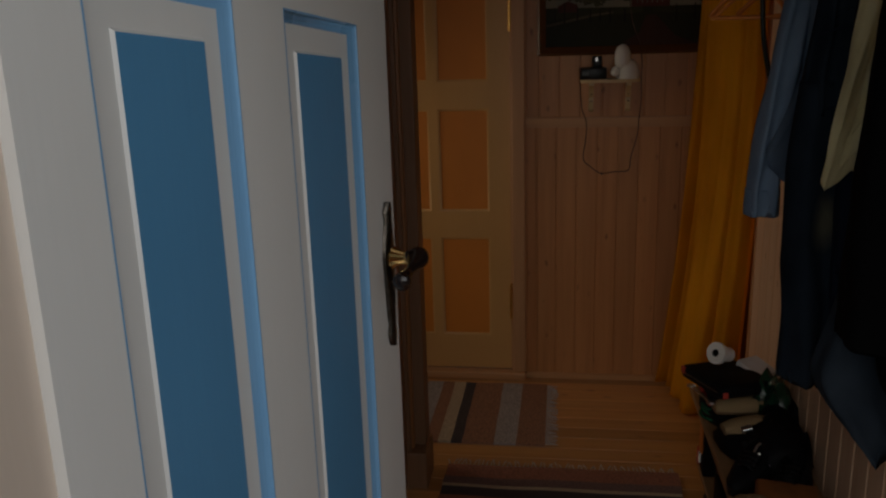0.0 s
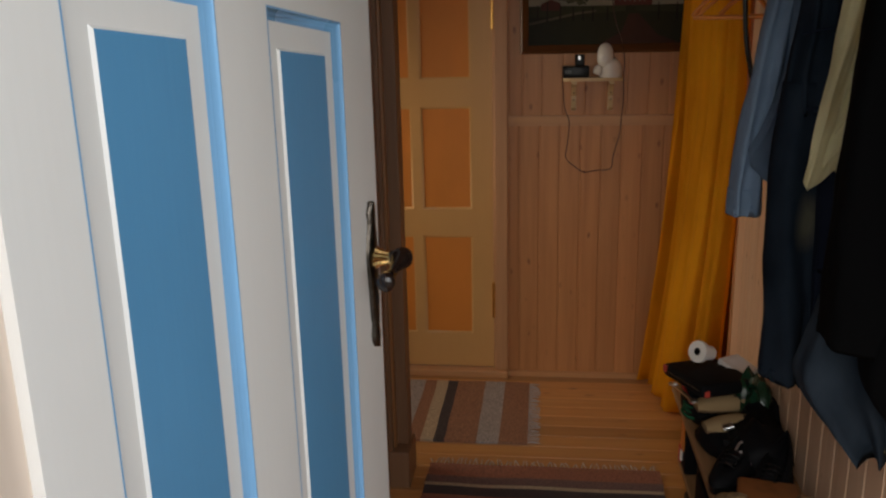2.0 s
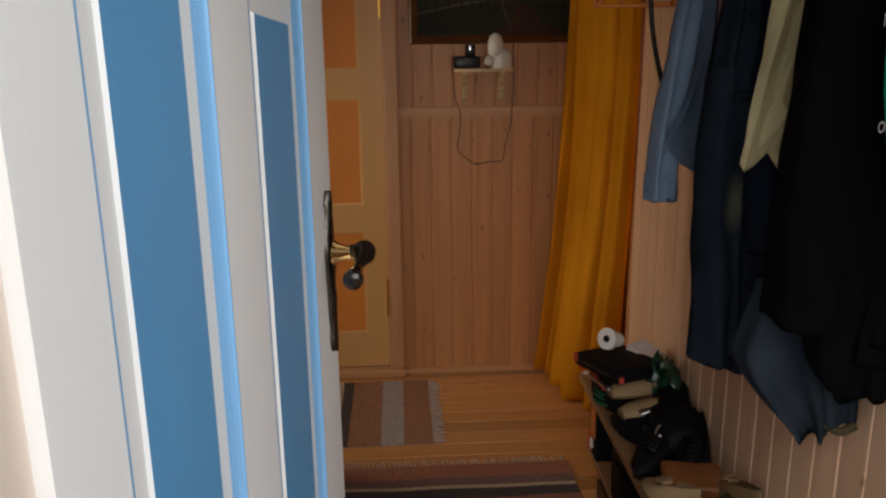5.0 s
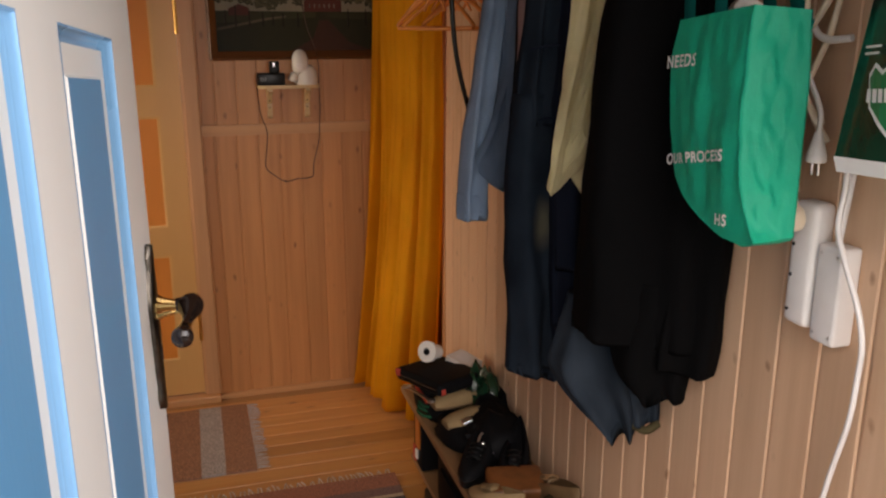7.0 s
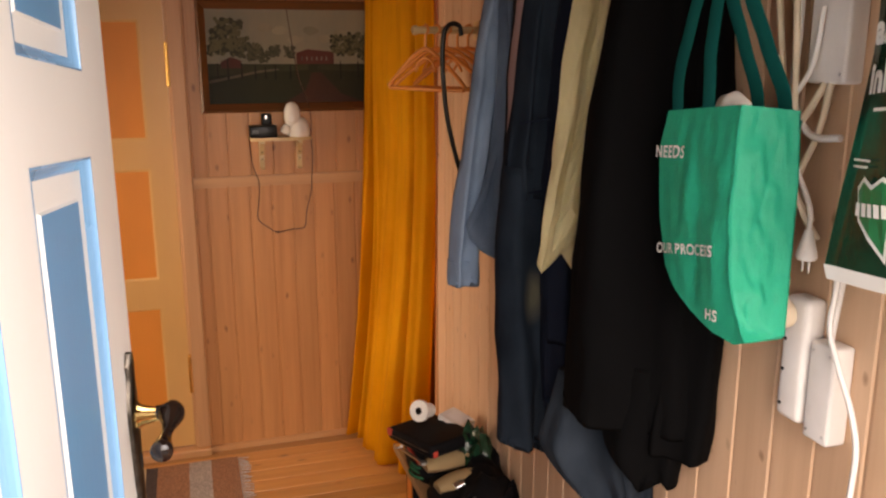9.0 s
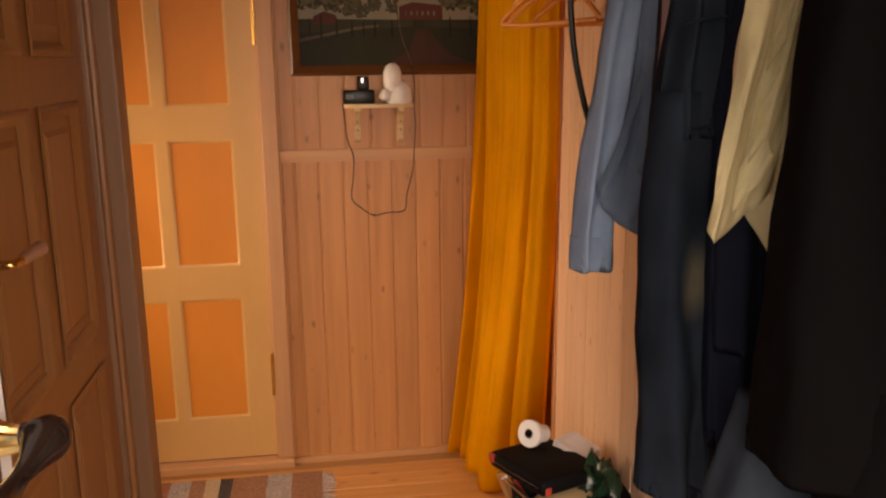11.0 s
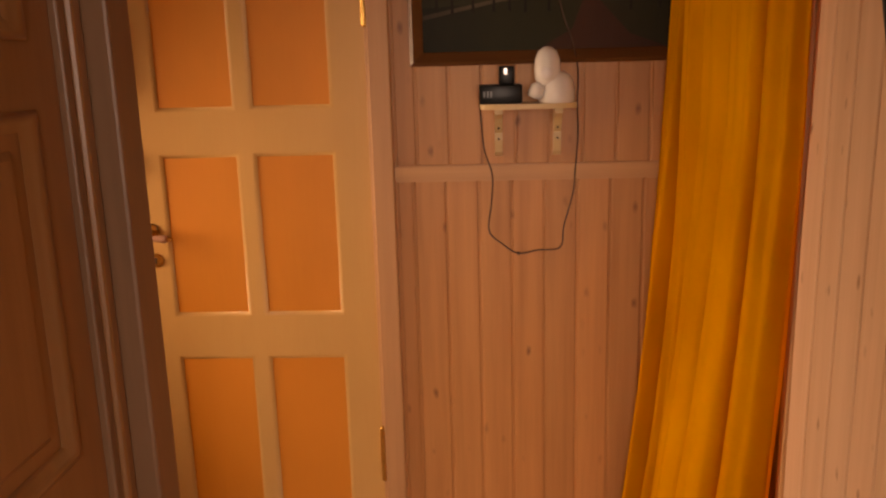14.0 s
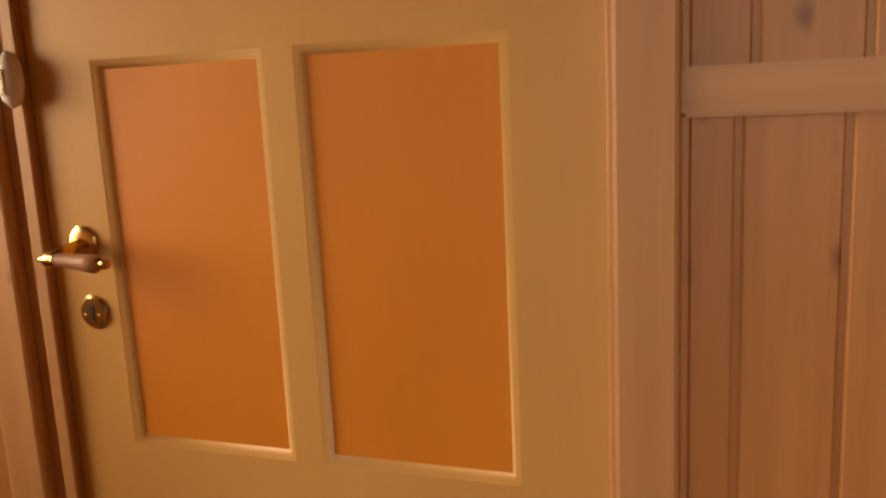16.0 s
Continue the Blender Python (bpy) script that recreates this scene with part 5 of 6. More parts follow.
    words("NEEDS", 0.170, 0.072, 0.0275, 0.1)
    words("OUR PROCESS", 0.152, -0.088, 0.0245, 0.19)
    words("HS", 0.002, -0.160, 0.025, 0.12)
    return b


tote()


# ---- dark green carrier bag ----
def carrier():
    b = base("carrier_bag", Matrix.Translation((1.945, 2.08, 1.68)), "dark green glossy plastic carrier bag with lime print", "bag")
    bm = bmesh.new()
    nu, nz = 20, 22
    rows = []

    def skin(u, f):
        z = 0.36 - f * 0.535 + 0.02 * u * f
        left = 0.02 + 0.085 * f ** 0.8
        y = left + (-0.34 - left) * u
        x = -0.035 * math.sin(math.pi * u) * math.sin(math.pi * min(1, 0.15 + 0.85 * f)) + 0.012 * noise.noise((u * 5, f * 2.2, 2)) + 0.006 * noise.noise((u * 18 + f * 3, f * 5, 7)) * (1.2 - f)
        return x, y, z

    for j in range(nz + 1):
        rows.append([bm.verts.new(skin(i / nu, j / nz)) for i in range(nu + 1)])
    for a, c in zip(rows, rows[1:]):
        for i in range(nu):
            bm.faces.new((a[i], a[i + 1], c[i + 1], c[i]))
    back = [[bm.verts.new((0.1, v.co.y, v.co.z)) for v in (r[0], r[-1])] for r in rows]
    for j in range(nz):
        bm.faces.new((rows[j][0], rows[j + 1][0], back[j + 1][0], back[j][0]))
    part("bag_skin", bm, M["dark_green"], b, smooth=0)
    hem = bmesh.new()
    prev = None
    for i in range(nu + 1):
        x, y, z = skin(i / nu, 1.0)
        ring = [hem.verts.new((x - 0.002, y, z + 0.003)), hem.verts.new((x + 0.006, y, z - 0.018)), hem.verts.new((x + 0.05, y, z - 0.022)), hem.verts.new((0.1, y, z))]
        if prev:
            for k in range(3):
                hem.faces.new((prev[k], prev[k + 1], ring[k + 1], ring[k]))
        prev = ring
    part("white_hem", hem, M["print_white"], b, "white bottom edge", smooth=50)

    def flat(name, polys, mat, lift, label=""):
        if len(polys) > 1:
            for poly in polys:
                flat(name, [poly], mat, lift, label)
            return
        fb = bmesh.new()
        for poly in polys:
            vs = []
            for y, z in poly:
                f = min(1, max(0, (0.36 - z) / 0.53))
                left = 0.02 + 0.085 * f ** 0.8
                u = (left - y) / (left + 0.34)
                x, _, _ = skin(u, f)
                vs.append(fb.verts.new((x - 0.004 - lift, y, z)))
            fb.faces.new(vs)
        bmesh.ops.triangulate(fb, faces=fb.faces[:])
        part(name, fb, mat, b, label)

    flat("lime_leaf", [[(-0.03, -0.15), (-0.05, -0.06), (-0.02, -0.01), (-0.06, 0.03), (-0.16, 0.04), (-0.16, -0.15)]], M["lime"], 0.001, "lime green printed leaf")
    flat("dark_leaf", [[(-0.055, -0.05), (-0.075, -0.02), (-0.14, -0.01), (-0.14, -0.1), (-0.09, -0.1)], [(-0.02, -0.13), (-0.04, -0.1), (-0.07, -0.15)]], M["dark_green"], 0.003)
    flat("badge_rim", [[(0.055, -0.065), (0.04, -0.05), (0.025, -0.058), (0.005, -0.045), (-0.012, -0.05), (-0.008, -0.085), (0.005, -0.15), (0.03, -0.125), (0.048, -0.105)]], M["print_white"], 0.002, "white outlined badge")
    flat("badge", [[(0.05, -0.069), (0.039, -0.056), (0.025, -0.064), (0.006, -0.051), (-0.007, -0.056), (-0.003, -0.085), (0.007, -0.14), (0.028, -0.118), (0.044, -0.102)]], M["mid_green"], 0.003)
    flat("badge_bar", [[(0.05 - 0.011 * i, -0.098 + 0.001 * i), (0.042 - 0.011 * i, -0.098 + 0.001 * i), (0.042 - 0.011 * i, -0.082 + 0.001 * i), (0.05 - 0.011 * i, -0.082 + 0.001 * i)] for i in range(5)], M["print_white"], 0.005)
    flat("print_bar", [[(0.07, -0.035), (0.03, -0.032), (0.03, -0.029), (0.07, -0.032)], [(0.07, -0.043), (0.035, -0.04), (0.035, -0.037), (0.07, -0.04)], [(0.036, 0.026), (0.0, 0.03), (0.0, 0.034), (0.036, 0.03)]], M["print_white"], 0.002)

    def words(text, y, z, size, tilt):
        cu = bpy.data.curves.new("lettering", "FONT")
        cu.body, cu.size, cu.offset, cu.space_character = text, size, 0.0022, 1.08
        tmp = bpy.data.objects.new("lettering", cu)
        scene.collection.objects.link(tmp)
        bpy.context.view_layer.update()
        m2 = bpy.data.meshes.new_from_object(tmp.evaluated_get(bpy.context.evaluated_depsgraph_get()))
        bpy.data.objects.remove(tmp)
        m2.materials.clear()
        m2.materials.append(M["print_white"])
        for v in m2.vertices:
            yy, zz = y - v.co.x * 0.85, z + v.co.y + tilt * v.co.x
            f = min(1, max(0, (0.36 - zz) / 0.53))
            left = 0.02 + 0.085 * f ** 0.8
            v.co = (skin((left - yy) / (left + 0.34), f)[0] - 0.0075, yy, zz)
        ob = new("lettering", m2)
        ob.parent = b
        ob["label"] = "white printed letters"

    words("amij", 0.050, 0.102, 0.047, 0.1)
    words("inle", 0.052, 0.046, 0.047, 0.12)
    return b


carrier()

# ---- mains things on the side wall ----
ps = base("power_strip", Matrix.Translation((2.079, 2.342, 1.305)), "white plastic socket strip with a plug in it", "power strip")
part("strip_case", block(-0.04, -0.030, -0.095, 0.0, 0.024, 0.105, 0.011, 3), M["white_plastic"], ps, smooth=40)
for z in (-0.072, -0.015, 0.035):
    part("socket_hole", lathe([(0.001, 0), (0.003, 0), (0.003, 0.003), (0.001, 0.003)], 10), M["hole"], ps, at=Matrix.Translation((-0.0385, 0.012, z)) @ Matrix.Rotation(radians(-90), 4, "Y"))
pl = base("round_plug", Matrix.Translation((2.03, 2.342, 1.385)), "cream round mains plug on its flex", "plug")
part("plug_body", lathe([(0.004, 0), (0.021, 0.002), (0.023, 0.014), (0.02, 0.03), (0.012, 0.038), (0.002, 0.04)], 24), M["cream_plastic"], pl, smooth=50, at=Matrix.Rotation(radians(-90), 4, "Y"))
part("plug_neck", lathe([(0.014, 0), (0.012, 0.012), (0.0075, 0.03), (0.006, 0.05)], 16), M["cream_plastic"], pl, smooth=50, at=Matrix.Translation((-0.016, 0, 0.012)))
part("flex", tube([(-0.016, 0, 0.06), (-0.014, 0.004, 0.16), (-0.006, 0.02, 0.28), (0.0, 0.04, 0.42), (0.0, 0.06, 0.6)], 0.0052, 8), M["cream_plastic"], pl, smooth=60)
tp = base("flat_plug", Matrix.Translation((2.03, 2.317, 1.475)), "white two-pin plug dangling by its flex", "plug")
part("plug_body", lathe([(0.013, 0), (0.0155, 0.004), (0.0145, 0.012), (0.0095, 0.03), (0.006, 0.045)], 18), M["white_plastic"], tp, smooth=50)
for y in (-0.0065, 0.0065):
    part("pin", lathe([(0.001, -0.02), (0.002, -0.018), (0.002, 0.001)], 8), M["steel"], tp, at=Matrix.Translation((0, y, 0)))
part("flex", tube([(0, 0, 0.044), (0.0, 0.004, 0.08), (-0.004, 0.045, 0.15), (-0.002, 0.06, 0.22), (0.004, 0.03, 0.28), (0.006, 0.02, 0.36)], 0.004, 8), M["white_plastic"], tp, smooth=60)


def adapter(z0, z1, y0, y1, deep, name_label):
    a = base("power_adapter", Matrix.Translation((2.079, (y0 + y1) / 2, z0)), name_label, "adapter", "white adapters")
    w, h = y1 - y0, z1 - z0
    part("case", block(-deep, -w / 2, 0, 0.0, w / 2, h, 0.006, 3), M["white_plastic"], a, smooth=40)
    for y in (-w / 2 + 0.009, w / 2 - 0.009):
        for z in (0.014, h - 0.014):
            part("screw", lathe([(0.001, 0), (0.0025, 0), (0.0025, 0.0012), (0.001, 0.0012)], 8), M["steel"], a, at=Matrix.Translation((0.0005 - deep, y, z)) @ Matrix.Rotation(radians(-90), 4, "Y"))
    return a


adapter(1.2, 1.355, 2.252, 2.304, 0.038, "white rectangular power adapter screwed to the wall")
adapter(1.728, 1.93, 2.295, 2.372, 0.035, "white power adapter box hung beside a carrier bag")


def cable(label, pts, r, mat):
    c = base("mains_cable", Matrix.Translation(pts[0]), label, "cable", "white cables on the side wall")
    o = Vector(pts[0])
    part("flex", tube([Vector(p) - o for p in pts], r, 8), mat, c, smooth=60)


cable("white flex hanging down from a power adapter", [(2.045, 2.27, 1.54), (2.036, 2.258, 1.45), (2.028, 2.254, 1.39), (2.026, 2.228, 1.34), (2.026, 2.196, 1.285), (2.03, 2.184, 1.235), (2.034, 2.188, 1.18), (2.04, 2.2, 1.10), (2.05, 2.235, 0.98), (2.06, 2.28, 0.75), (2.065, 2.29, 0.3)], 0.0044, M["white_plastic"])
cable("second white flex behind a power adapter", [(2.06, 2.27, 1.56), (2.06, 2.272, 1.47), (2.058, 2.278, 1.39), (2.055, 2.278, 1.356)], 0.005, M["white_plastic"])
cable("looped cream flex on the wall", [(2.05, 2.46, 1.9), (2.045, 2.43, 1.78), (2.04, 2.40, 1.68), (2.03, 2.368, 1.60), (2.03, 2.34, 1.55), (2.04, 2.31, 1.505)], 0.0052, M["cream_plastic"])
cable("looped white flex under the upper adapter", [(2.05, 2.335, 1.73), (2.04, 2.352, 1.69), (2.03, 2.372, 1.65), (2.03, 2.376, 1.60), (2.035, 2.36, 1.565), (2.04, 2.325, 1.53)], 0.0056, M["cream_plastic"])
cable("bundled white flex rising behind the bag", [(2.055, 2.41, 1.92), (2.05, 2.40, 1.8), (2.045, 2.395, 1.71), (2.04, 2.36, 1.665), (2.04, 2.33, 1.652), (2.045, 2.29, 1.655)], 0.0055, M["white_plastic"])
cable("white flex dropping to the socket strip", [(2.05, 2.325, 1.73), (2.045, 2.335, 1.66), (2.04, 2.375, 1.56), (2.04, 2.372, 1.48), (2.045, 2.37, 1.42)], 0.005, M["cream_plastic"])
nail = base("wall_nail", Matrix.Translation((2.079, 2.6, 1.15)), "small pale peg knocked into the wall boards", "nail")
part("head", lathe([(0.003, 0), (0.003, 0.008), (0.006, 0.009), (0.006, 0.014), (0.002, 0.015)], 12, "x"), M["cream_plastic"], nail, smooth=40, at=Matrix.Rotation(radians(180), 4, "Z"))


# ---- shoe bench and what is heaped on it ----
bench = base("shoe_bench", Matrix.Translation((1.94, 3.45, 0)), "low brown plank shoe bench against the wall", "bench")
part("seat_board", block(-0.125, -0.62, 0.352, 0.13, 0.63, 0.378, 0.005), M["bench_pine"], bench)
part("lower_board", block(-0.1, -0.58, 0.10, 0.13, 0.59, 0.118, 0.004), M["bench_pine"], bench)
for y in (-0.58, 0.58):
    part("end_panel", block(-0.02, y - 0.012, 0, 0.125, y + 0.012, 0.352, 0.004), M["bench_pine"], bench)


def lump(sx, sy, sz, seed, rough=0.12, flat=True, sub=3):
    """A soft, dented heap form that rests on z = 0."""
    bm = bmesh.new()
    bmesh.ops.create_icosphere(bm, subdivisions=sub, radius=1)
    for v in bm.verts:
        k = 1 + rough * noise.noise(v.co * 2.1 + Vector((seed, 0, 0))) + rough * 0.5 * noise.noise(v.co * 5 + Vector((0, seed, 0)))
        v.co = Vector((v.co.x * sx, v.co.y * sy, (v.co.z if not flat else max(v.co.z, -0.55) + 0.55) * sz)) * k
        v.co.z = max(v.co.z, 0)
    return bm


TOP = 0.378


def shoe(label, at, mat, sole, size=1.0, group="shoes on the bench"):
    """A low shoe pointing along local +x: sole, shaped upper with an opening, tongue, toe cap."""
    s = base("shoe", at, label, "shoe", group)
    out = []
    for i in range(24):
        a = 2 * math.pi * i / 24
        c, q = math.cos(a), math.sin(a)
        w = 0.04 + 0.010 * c - 0.006 * math.cos(2 * a)
        out.append((0.132 * c * size, w * q * size))
    bm = bmesh.new()
    lo = [bm.verts.new((x, y, 0)) for x, y in out]
    hi = [bm.verts.new((x * 1.02, y * 1.05, 0.022 * size)) for x, y in out]
    for i in range(24):
        j = (i + 1) % 24
        bm.faces.new((lo[i], lo[j], hi[j], hi[i]))
    bm.faces.new(lo[::-1])
    bm.faces.new(hi)
    part("sole", bm, sole, s, smooth=40)
    bm = bmesh.new()
    rings = []
    for k in range(7):
        f = k / 6
        ring = []
        for x, y in out:
            heel = (0.132 * size - x) / (0.264 * size)
            h = (0.03 + 0.075 * heel ** 1.3) * size
            sh = 1 - 0.42 * f ** 1.8
            xx = x if x < 0 else x * (1 - 0.55 * f ** 2 * (1 - 0.2))
            ring.append(bm.verts.new((xx * (1 - 0.12 * f), y * sh, 0.02 * size + h * math.sin(f * math.pi / 2))))
        rings.append(ring)
    for a, b in zip(rings, rings[1:]):
        for i in range(24):
            j = (i + 1) % 24
            bm.faces.new((a[i], a[j], b[j], b[i]))
    inner = [bm.verts.new((v.co.x * 0.8 - 0.01, v.co.y * 0.7, v.co.z - 0.03 * size)) for v in rings[-1]]
    for i in range(24):
        j = (i + 1) % 24
        bm.faces.new((rings[-1][i], rings[-1][j], inner[j], inner[i]))
    bm.faces.new(inner)
    part("upper", bm, mat, s, smooth=50)
    part("tongue", block(-0.005 * size, -0.016 * size, 0.07 * size, 0.045 * size, 0.016 * size, 0.082 * size, 0.004), mat, s, smooth=40, at=Matrix.Rotation(radians(14), 4, "Y"))
    for k in range(4):
        x = (0.02 + 0.014 * k) * size
        part("lace", tube([(x, -0.022 * size, (0.078 - 0.007 * k) * size), (x + 0.004, 0, (0.087 - 0.007 * k) * size), (x, 0.022 * size, (0.078 - 0.007 * k) * size)], 0.0022, 6, steps=4), sole, s, smooth=60)
    return s


# black case on a folded stack, with a spanner and a roll on top
stack = base("folded_bag", Matrix.Translation((1.91, 3.84, TOP)), "folded dark cloth bag stuffed under a case", "bag")
part("cloth", lump(0.10, 0.15, 0.09, 1.0, 0.1), M["black_nylon"], stack, smooth=60)
part("red_edge", tube([(-0.085, -0.10, 0.085), (-0.095, 0.0, 0.095), (-0.08, 0.12, 0.10)], 0.006, 8), M["red"], stack, "orange-red piping", smooth=60)
case = base("black_case", Matrix.Translation((1.885, 3.81, TOP + 0.125)) @ Matrix.Rotation(radians(20), 4, "Z") @ Matrix.Rotation(radians(-5), 4, "X") @ Matrix.Scale(0.88, 4), "flat black zipped nylon case lying on a heap", "case")
part("case_body", block(-0.11, -0.15, 0, 0.11, 0.14, 0.05, 0.016, 3), M["black_nylon"], case, smooth=50)
part("zip", tube([(-0.108, -0.135, 0.026), (-0.112, 0.0, 0.026), (-0.108, 0.125, 0.026)], 0.003, 6), M["iron"], case, smooth=60)
part("corner_tag", block(-0.112, 0.105, 0.018, -0.098, 0.135, 0.046, 0.003), M["red"], case, "orange-red tag")
part("corner_tag", block(-0.098, -0.152, 0.004, -0.078, -0.14, 0.028, 0.003), M["red"], case)
sp = base("spanner", Matrix.Translation((1.80, 3.77, TOP + 0.105)) @ Matrix.Rotation(radians(100), 4, "Z") @ Matrix.Rotation(radians(8), 4, "Y"), "bright steel open-ended spanner lying on a bag", "spanner")
part("shank", block(-0.09, -0.006, 0, 0.085, 0.006, 0.006, 0.002), M["steel"], sp, smooth=40)
for x, a in ((-0.098, 0.5), (0.094, -2.6)):
    bm = bmesh.new()
    prof = [(0.016 * math.cos(a + t), 0.014 * math.sin(a + t)) for t in [0.7 + i * (4.9 / 10) for i in range(11)]] + [(0.002 * math.cos(a), 0.002 * math.sin(a))]
    lo = [bm.verts.new((x + p, q, 0)) for p, q in prof]
    hi = [bm.verts.new((x + p, q, 0.007)) for p, q in prof]
    for i in range(len(prof)):
        j = (i + 1) % len(prof)
        bm.faces.new((lo[i], lo[j], hi[j], hi[i]))
    bm.faces.new(lo[::-1])
    bm.faces.new(hi)
    part("jaw", bm, M["steel"], sp)

roll = base("tape_roll", Matrix.Translation((1.875, 3.885, TOP + 0.203)) @ Matrix.Rotation(radians(40), 4, "Z") @ Matrix.Rotation(radians(-72), 4, "Y"), "white tape roll standing on edge on a case", "tape")
bm = bmesh.new()
n = 36
prof = [(0.012, -0.05), (0.022, -0.05), (0.024, -0.048), (0.026, -0.004), (0.036, 0.006), (0.037, 0.022), (0.035, 0.024), (0.012, 0.024)]
rings = [[bm.verts.new((r * math.cos(2 * math.pi * i / n), r * math.sin(2 * math.pi * i / n), h)) for i in range(n)] for r, h in prof]
for k in range(len(prof)):
    a, b = rings[k], rings[(k + 1) % len(prof)]
    for i in range(n):
        j = (i + 1) % n
        bm.faces.new((a[i], a[j], b[j], b[i]))
part("tape", bm, M["paper"], roll, smooth=40)
bm = bmesh.new()
prof = [(0.009, -0.0505), (0.0125, -0.0505), (0.0125, 0.0245), (0.009, 0.0245)]
rings = [[bm.verts.new((r * math.cos(2 * math.pi * i / n), r * math.sin(2 * math.pi * i / n), h)) for i in range(n)] for r, h in prof]
for k in range(4):
    a, b = rings[k], rings[(k + 1) % 4]
    for i in range(n):
        j = (i + 1) % n
        bm.faces.new((a[i], a[j], b[j], b[i]))
part("core", bm, M["black_plastic"], roll, "dark core", smooth=40)

wb = base("white_carton", Matrix.Translation((1.985, 3.87, TOP + 0.125)) @ Matrix.Rotation(radians(34), 4, "Z") @ Matrix.Rotation(radians(14), 4, "X"), "small white folded carton lying tilted", "carton")
part("carton", block(-0.042, -0.05, 0, 0.042, 0.05, 0.05, 0.002), M["paper"], wb)
part("flap", block(-0.042, -0.052, 0.05, 0.04, 0.03, 0.0525, 0.001), M["white_plastic"], wb, at=Matrix.Rotation(radians(-9), 4, "Y"))

gc = base("green_cord", Matrix.Translation((1.845, 3.80, TOP)), "coil of dark green garden cord", "cord")
pts = []
for i in range(40):
    a = i * 0.55
    pts.append((0.032 * math.cos(a) + 0.008 * noise.noise((i * 0.3, 0, 0)), 0.05 * math.sin(a) + 0.008 * noise.noise((0, i * 0.3, 0)), 0.012 + 0.0016 * i))
part("coil", tube(pts, 0.0055, 6, steps=4), M["green_cord"], gc, smooth=60)
gb = base("dark_green_bag", Matrix.Translation((2.02, 3.72, TOP)), "crumpled dark green and black bag by the wall", "bag")
part("bag_body", lump(0.075, 0.15, 0.085, 4.0, 0.35), M["black_nylon"], gb, smooth=60)
part("bag_fold", lump(0.05, 0.07, 0.11, 7.0, 0.4), plastic("bottle_green", (0.008, 0.04, 0.02), 0.25, 0.4), gb, "shiny dark green fold", smooth=60, at=Matrix.Translation((-0.015, 0.0, 0.03)))


def slipper(at):
    """A soft closed slipper with its toe towards local -y: padded sole, rounded upper, dark opening."""
    g = base("slipper", at, "tan felt slipper lying on the heap", "slipper", "slippers on the bench")
    rings_s, rings_u = [], []
    bs_, bu = bmesh.new(), bmesh.new()
    for k in range(13):
        t = k / 12
        y = -0.125 + 0.25 * t
        w = 0.050 * math.sqrt(max(0.02, 1 - ((t - 0.46) / 0.56) ** 2)) * (1 - 0.12 * t)
        h = 0.040 * math.sqrt(max(0.03, 1 - ((t - 0.5) / 0.56) ** 2)) + 0.012 * t
        rings_s.append([bs_.verts.new((x * w, y, z)) for x, z in ((-1, 0.003), (-0.9, 0.0), (0.9, 0.0), (1, 0.003), (1.04, 0.011), (0.9, 0.014), (-0.9, 0.014), (-1.04, 0.011))])
        rings_u.append([bu.verts.new((w * math.cos(math.pi * i / 12), y, 0.012 + h * math.sin(math.pi * i / 12) ** 0.75)) for i in range(13)])
    for bm, rings, shut in ((bs_, rings_s, True), (bu, rings_u, False)):
        n = len(rings[0])
        for a, b in zip(rings, rings[1:]):
            for i in range(n if shut else n - 1):
                bm.faces.new((a[i], a[(i + 1) % n], b[(i + 1) % n], b[i]))
        bm.faces.new(rings[0])
        bm.faces.new(rings[-1][::-1])
    part("sole", bs_, M["leather_tan"], g, "stitched tan sole", smooth=60)
    part("upper", bu, M["tan"], g, smooth=60)
    part("opening", lathe([(0.001, 0), (0.03, 0.0), (0.032, 0.004), (0.026, 0.006), (0.001, 0.004)], 18), M["hole"], g, smooth=60, at=Matrix.Translation((0, 0.055, 0.052)) @ Matrix.Diagonal((1.0, 1.7, 1.0, 1.0)))
    return g


bs = base("dark_boot", Matrix.Translation((1.91, 3.62, TOP)), "black rubber boot lying under slippers", "boot")
part("boot_leg", lump(0.085, 0.13, 0.05, 9.0, 0.15), M["black_nylon"], bs, smooth=60)
slipper(Matrix.Translation((1.935, 3.715, TOP + 0.082)) @ Matrix.Rotation(radians(-82), 4, "Z") @ Matrix.Scale(0.84, 4))
slipper(Matrix.Translation((1.945, 3.62, TOP + 0.058)) @ Matrix.Rotation(radians(-80), 4, "Z") @ Matrix.Scale(0.84, 4))

shoe("black trainer with reflective piping on the bench", Matrix.Translation((1.905, 3.44, TOP)) @ Matrix.Rotation(radians(-128), 4, "Z"), M["black_nylon"], M["black_plastic"], 1.05)
shoe("black trainer turned towards the wall", Matrix.Translation((1.99, 3.37, TOP)) @ Matrix.Rotation(radians(-118), 4, "Z"), M["black_nylon"], M["black_plastic"], 1.05)
hb = base("black_rucksack", Matrix.Translation((1.985, 3.52, TOP)), "black nylon rucksack with grey piping heaped on shoes", "rucksack")
part("sack", lump(0.095, 0.12, 0.082, 12.0, 0.34), M["black_nylon"], hb, smooth=60)
for pts in ([(-0.085, -0.07, 0.075), (-0.07, -0.055, 0.092), (-0.045, -0.05, 0.1)], [(-0.092, -0.105, 0.05), (-0.085, -0.085, 0.066), (-0.07, -0.08, 0.078)]):
    part("reflective_trim", tube(pts, 0.004, 8, flat=0.5), M["steel"], hb, "bright reflective trim", smooth=60)
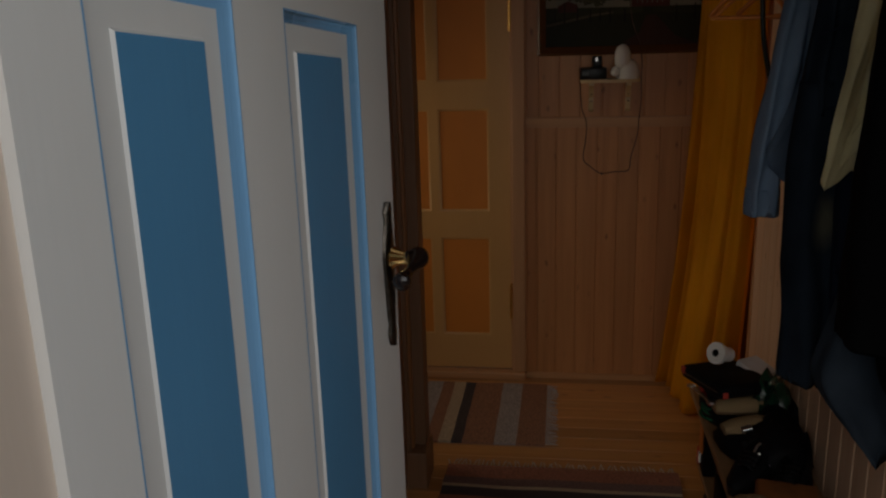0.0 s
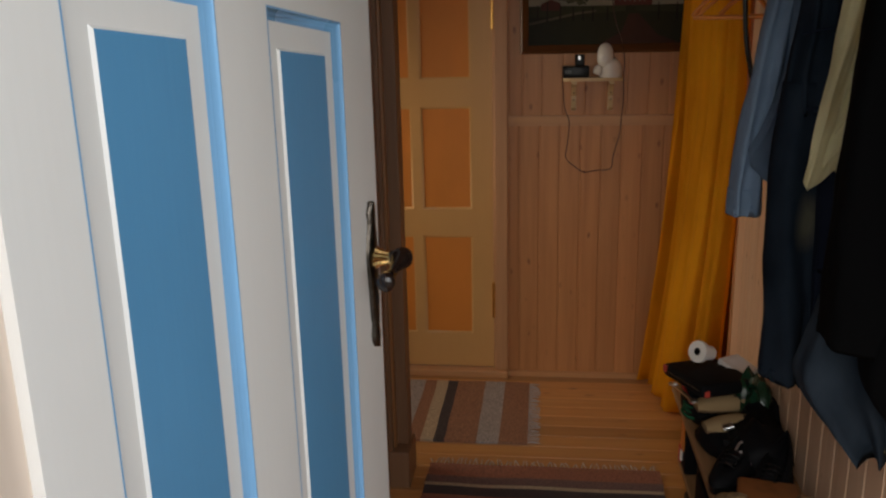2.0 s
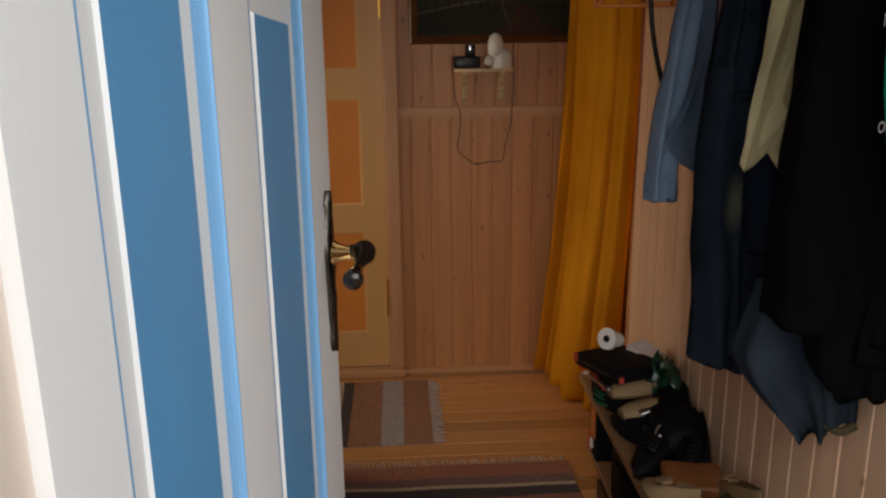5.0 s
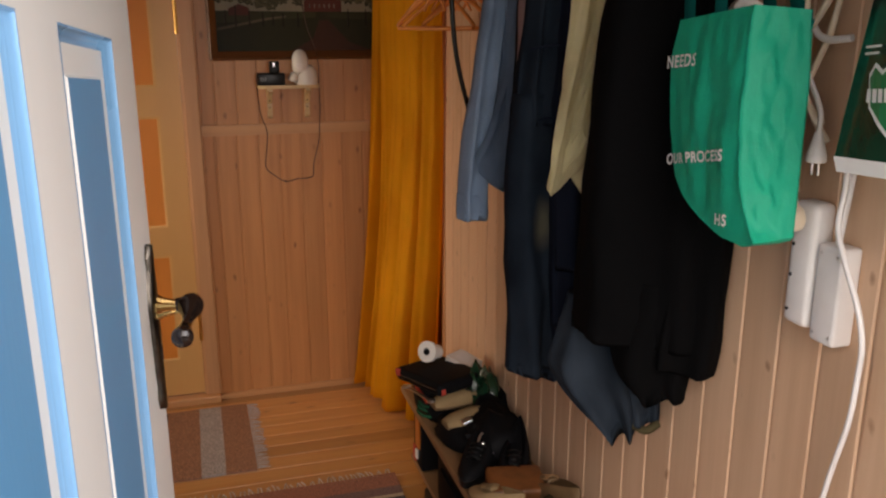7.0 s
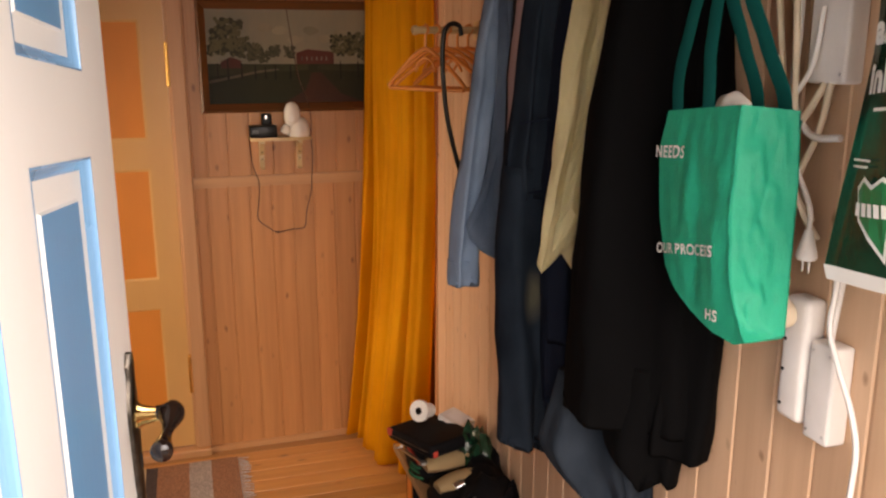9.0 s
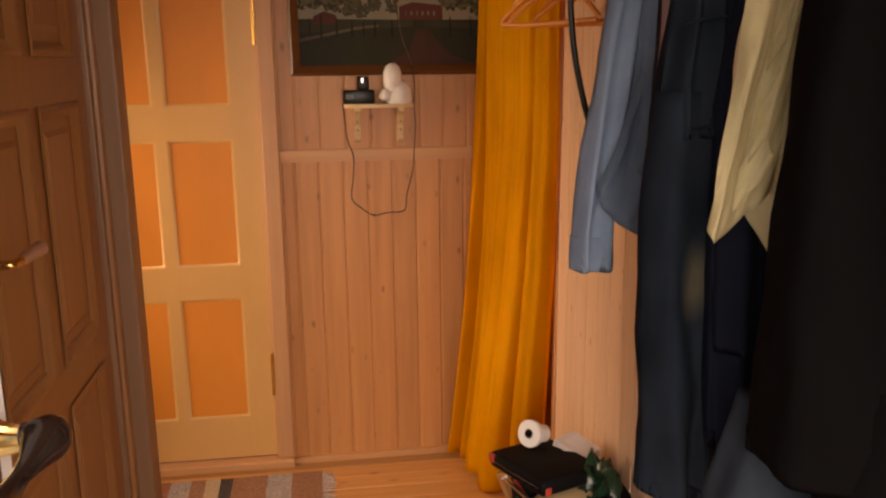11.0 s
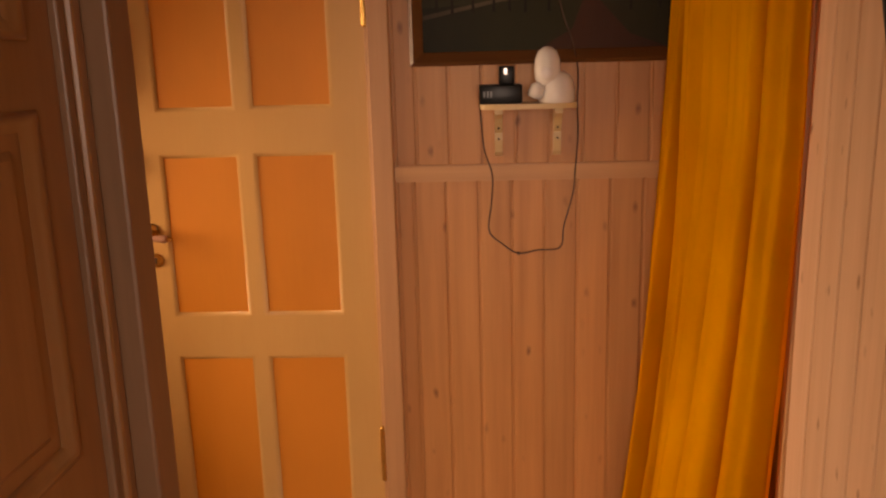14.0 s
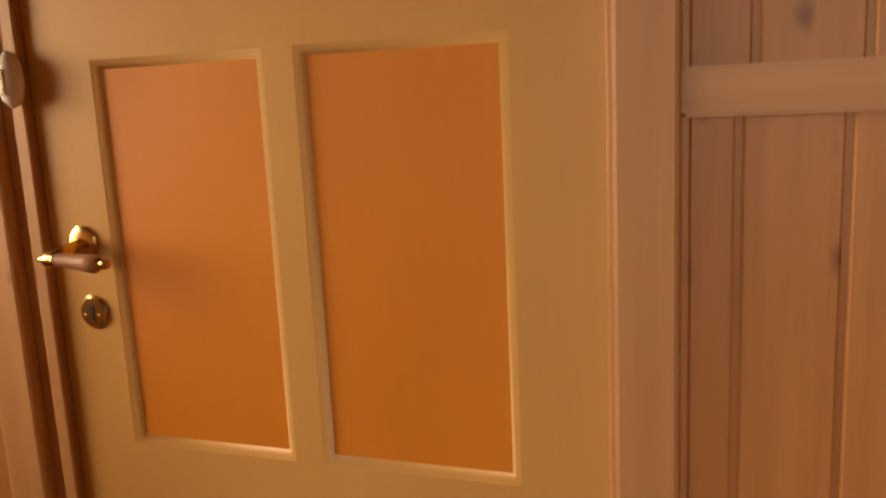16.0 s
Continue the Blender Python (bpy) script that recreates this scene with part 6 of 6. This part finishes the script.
part("arch_piping", tube([(-0.06, -0.12, 0.04), (-0.04, -0.1, 0.08), (-0.015, -0.08, 0.098), (0.01, -0.07, 0.08)], 0.0035, 8), plastic("piping_grey", (0.16, 0.14, 0.16)), hb, smooth=60)
part("badge", block(-0.02, -0.015, 0.098, 0.012, 0.012, 0.106, 0.002), M["steel"], hb, at=Matrix.Translation((-0.045, 0.04, 0.0)) @ Matrix.Rotation(radians(-20), 4, "Y"))

bx = base("brown_shoe_box", Matrix.Translation((1.955, 3.25, TOP)) @ Matrix.Rotation(radians(-12), 4, "Z"), "orange-brown leather satchel lying on the bench", "satchel")
part("flap", block(-0.09, -0.07, 0, 0.07, 0.07, 0.062, 0.012, 3), M["leather"], bx, smooth=50)
shoe("worn tan suede shoe by the wall", Matrix.Translation((2.03, 3.17, TOP + 0.0)) @ Matrix.Rotation(radians(96), 4, "Z"), M["leather_tan"], M["bench_pine"], 1.0)
shoe("worn tan suede shoe at the bench edge", Matrix.Translation((1.868, 3.19, TOP)) @ Matrix.Rotation(radians(110), 4, "Z"), M["tan"], M["leather_tan"], 0.9)
mb = base("moss_cap", Matrix.Translation((1.93, 2.98, TOP)), "dark olive cloth cap lying on the bench", "cap")
part("crown", lump(0.105, 0.10, 0.085, 15.0, 0.2), M["moss"], mb, smooth=60)
part("peak", lump(0.06, 0.075, 0.012, 16.0, 0.08), M["moss"], mb, smooth=60, at=Matrix.Translation((-0.05, 0.07, 0.0)))

# under the bench
ub = base("black_sports_bag", Matrix.Translation((1.93, 3.55, 0)), "black nylon bag pushed under the bench", "bag")
part("bag_body", block(-0.085, -0.17, 0.119, 0.10, 0.17, 0.33, 0.03, 3), M["black_nylon"], ub, smooth=50)
part("pocket", block(-0.096, -0.12, 0.14, -0.083, 0.10, 0.27, 0.005), M["black_nylon"], ub, smooth=40)
ob_ = base("orange_bag", Matrix.Translation((1.90, 3.93, 0)), "orange and black paper bag under the bench", "bag")
part("bag_body", block(-0.06, -0.045, 0.119, 0.10, 0.06, 0.325, 0.008), M["black_nylon"], ob_, smooth=40)
part("orange_panel", block(-0.066, -0.03, 0.2, -0.058, 0.02, 0.315, 0.003), plastic("orange_card", (0.55, 0.16, 0.02), 0.5), ob_, "orange printed panel")
part("red_panel", block(-0.066, 0.022, 0.13, -0.058, 0.055, 0.19, 0.003), M["red"], ob_, "red printed panel")
part("white_panel", block(-0.067, 0.0, 0.15, -0.059, 0.02, 0.185, 0.002), M["paper"], ob_)
lb = base("low_black_box", Matrix.Translation((1.93, 3.42, 0)), "low black boot tray on the floor under the bench", "tray")
part("tray", block(-0.095, -0.4, 0.0, 0.12, 0.42, 0.09, 0.012, 3), M["black_plastic"], lb, smooth=40)
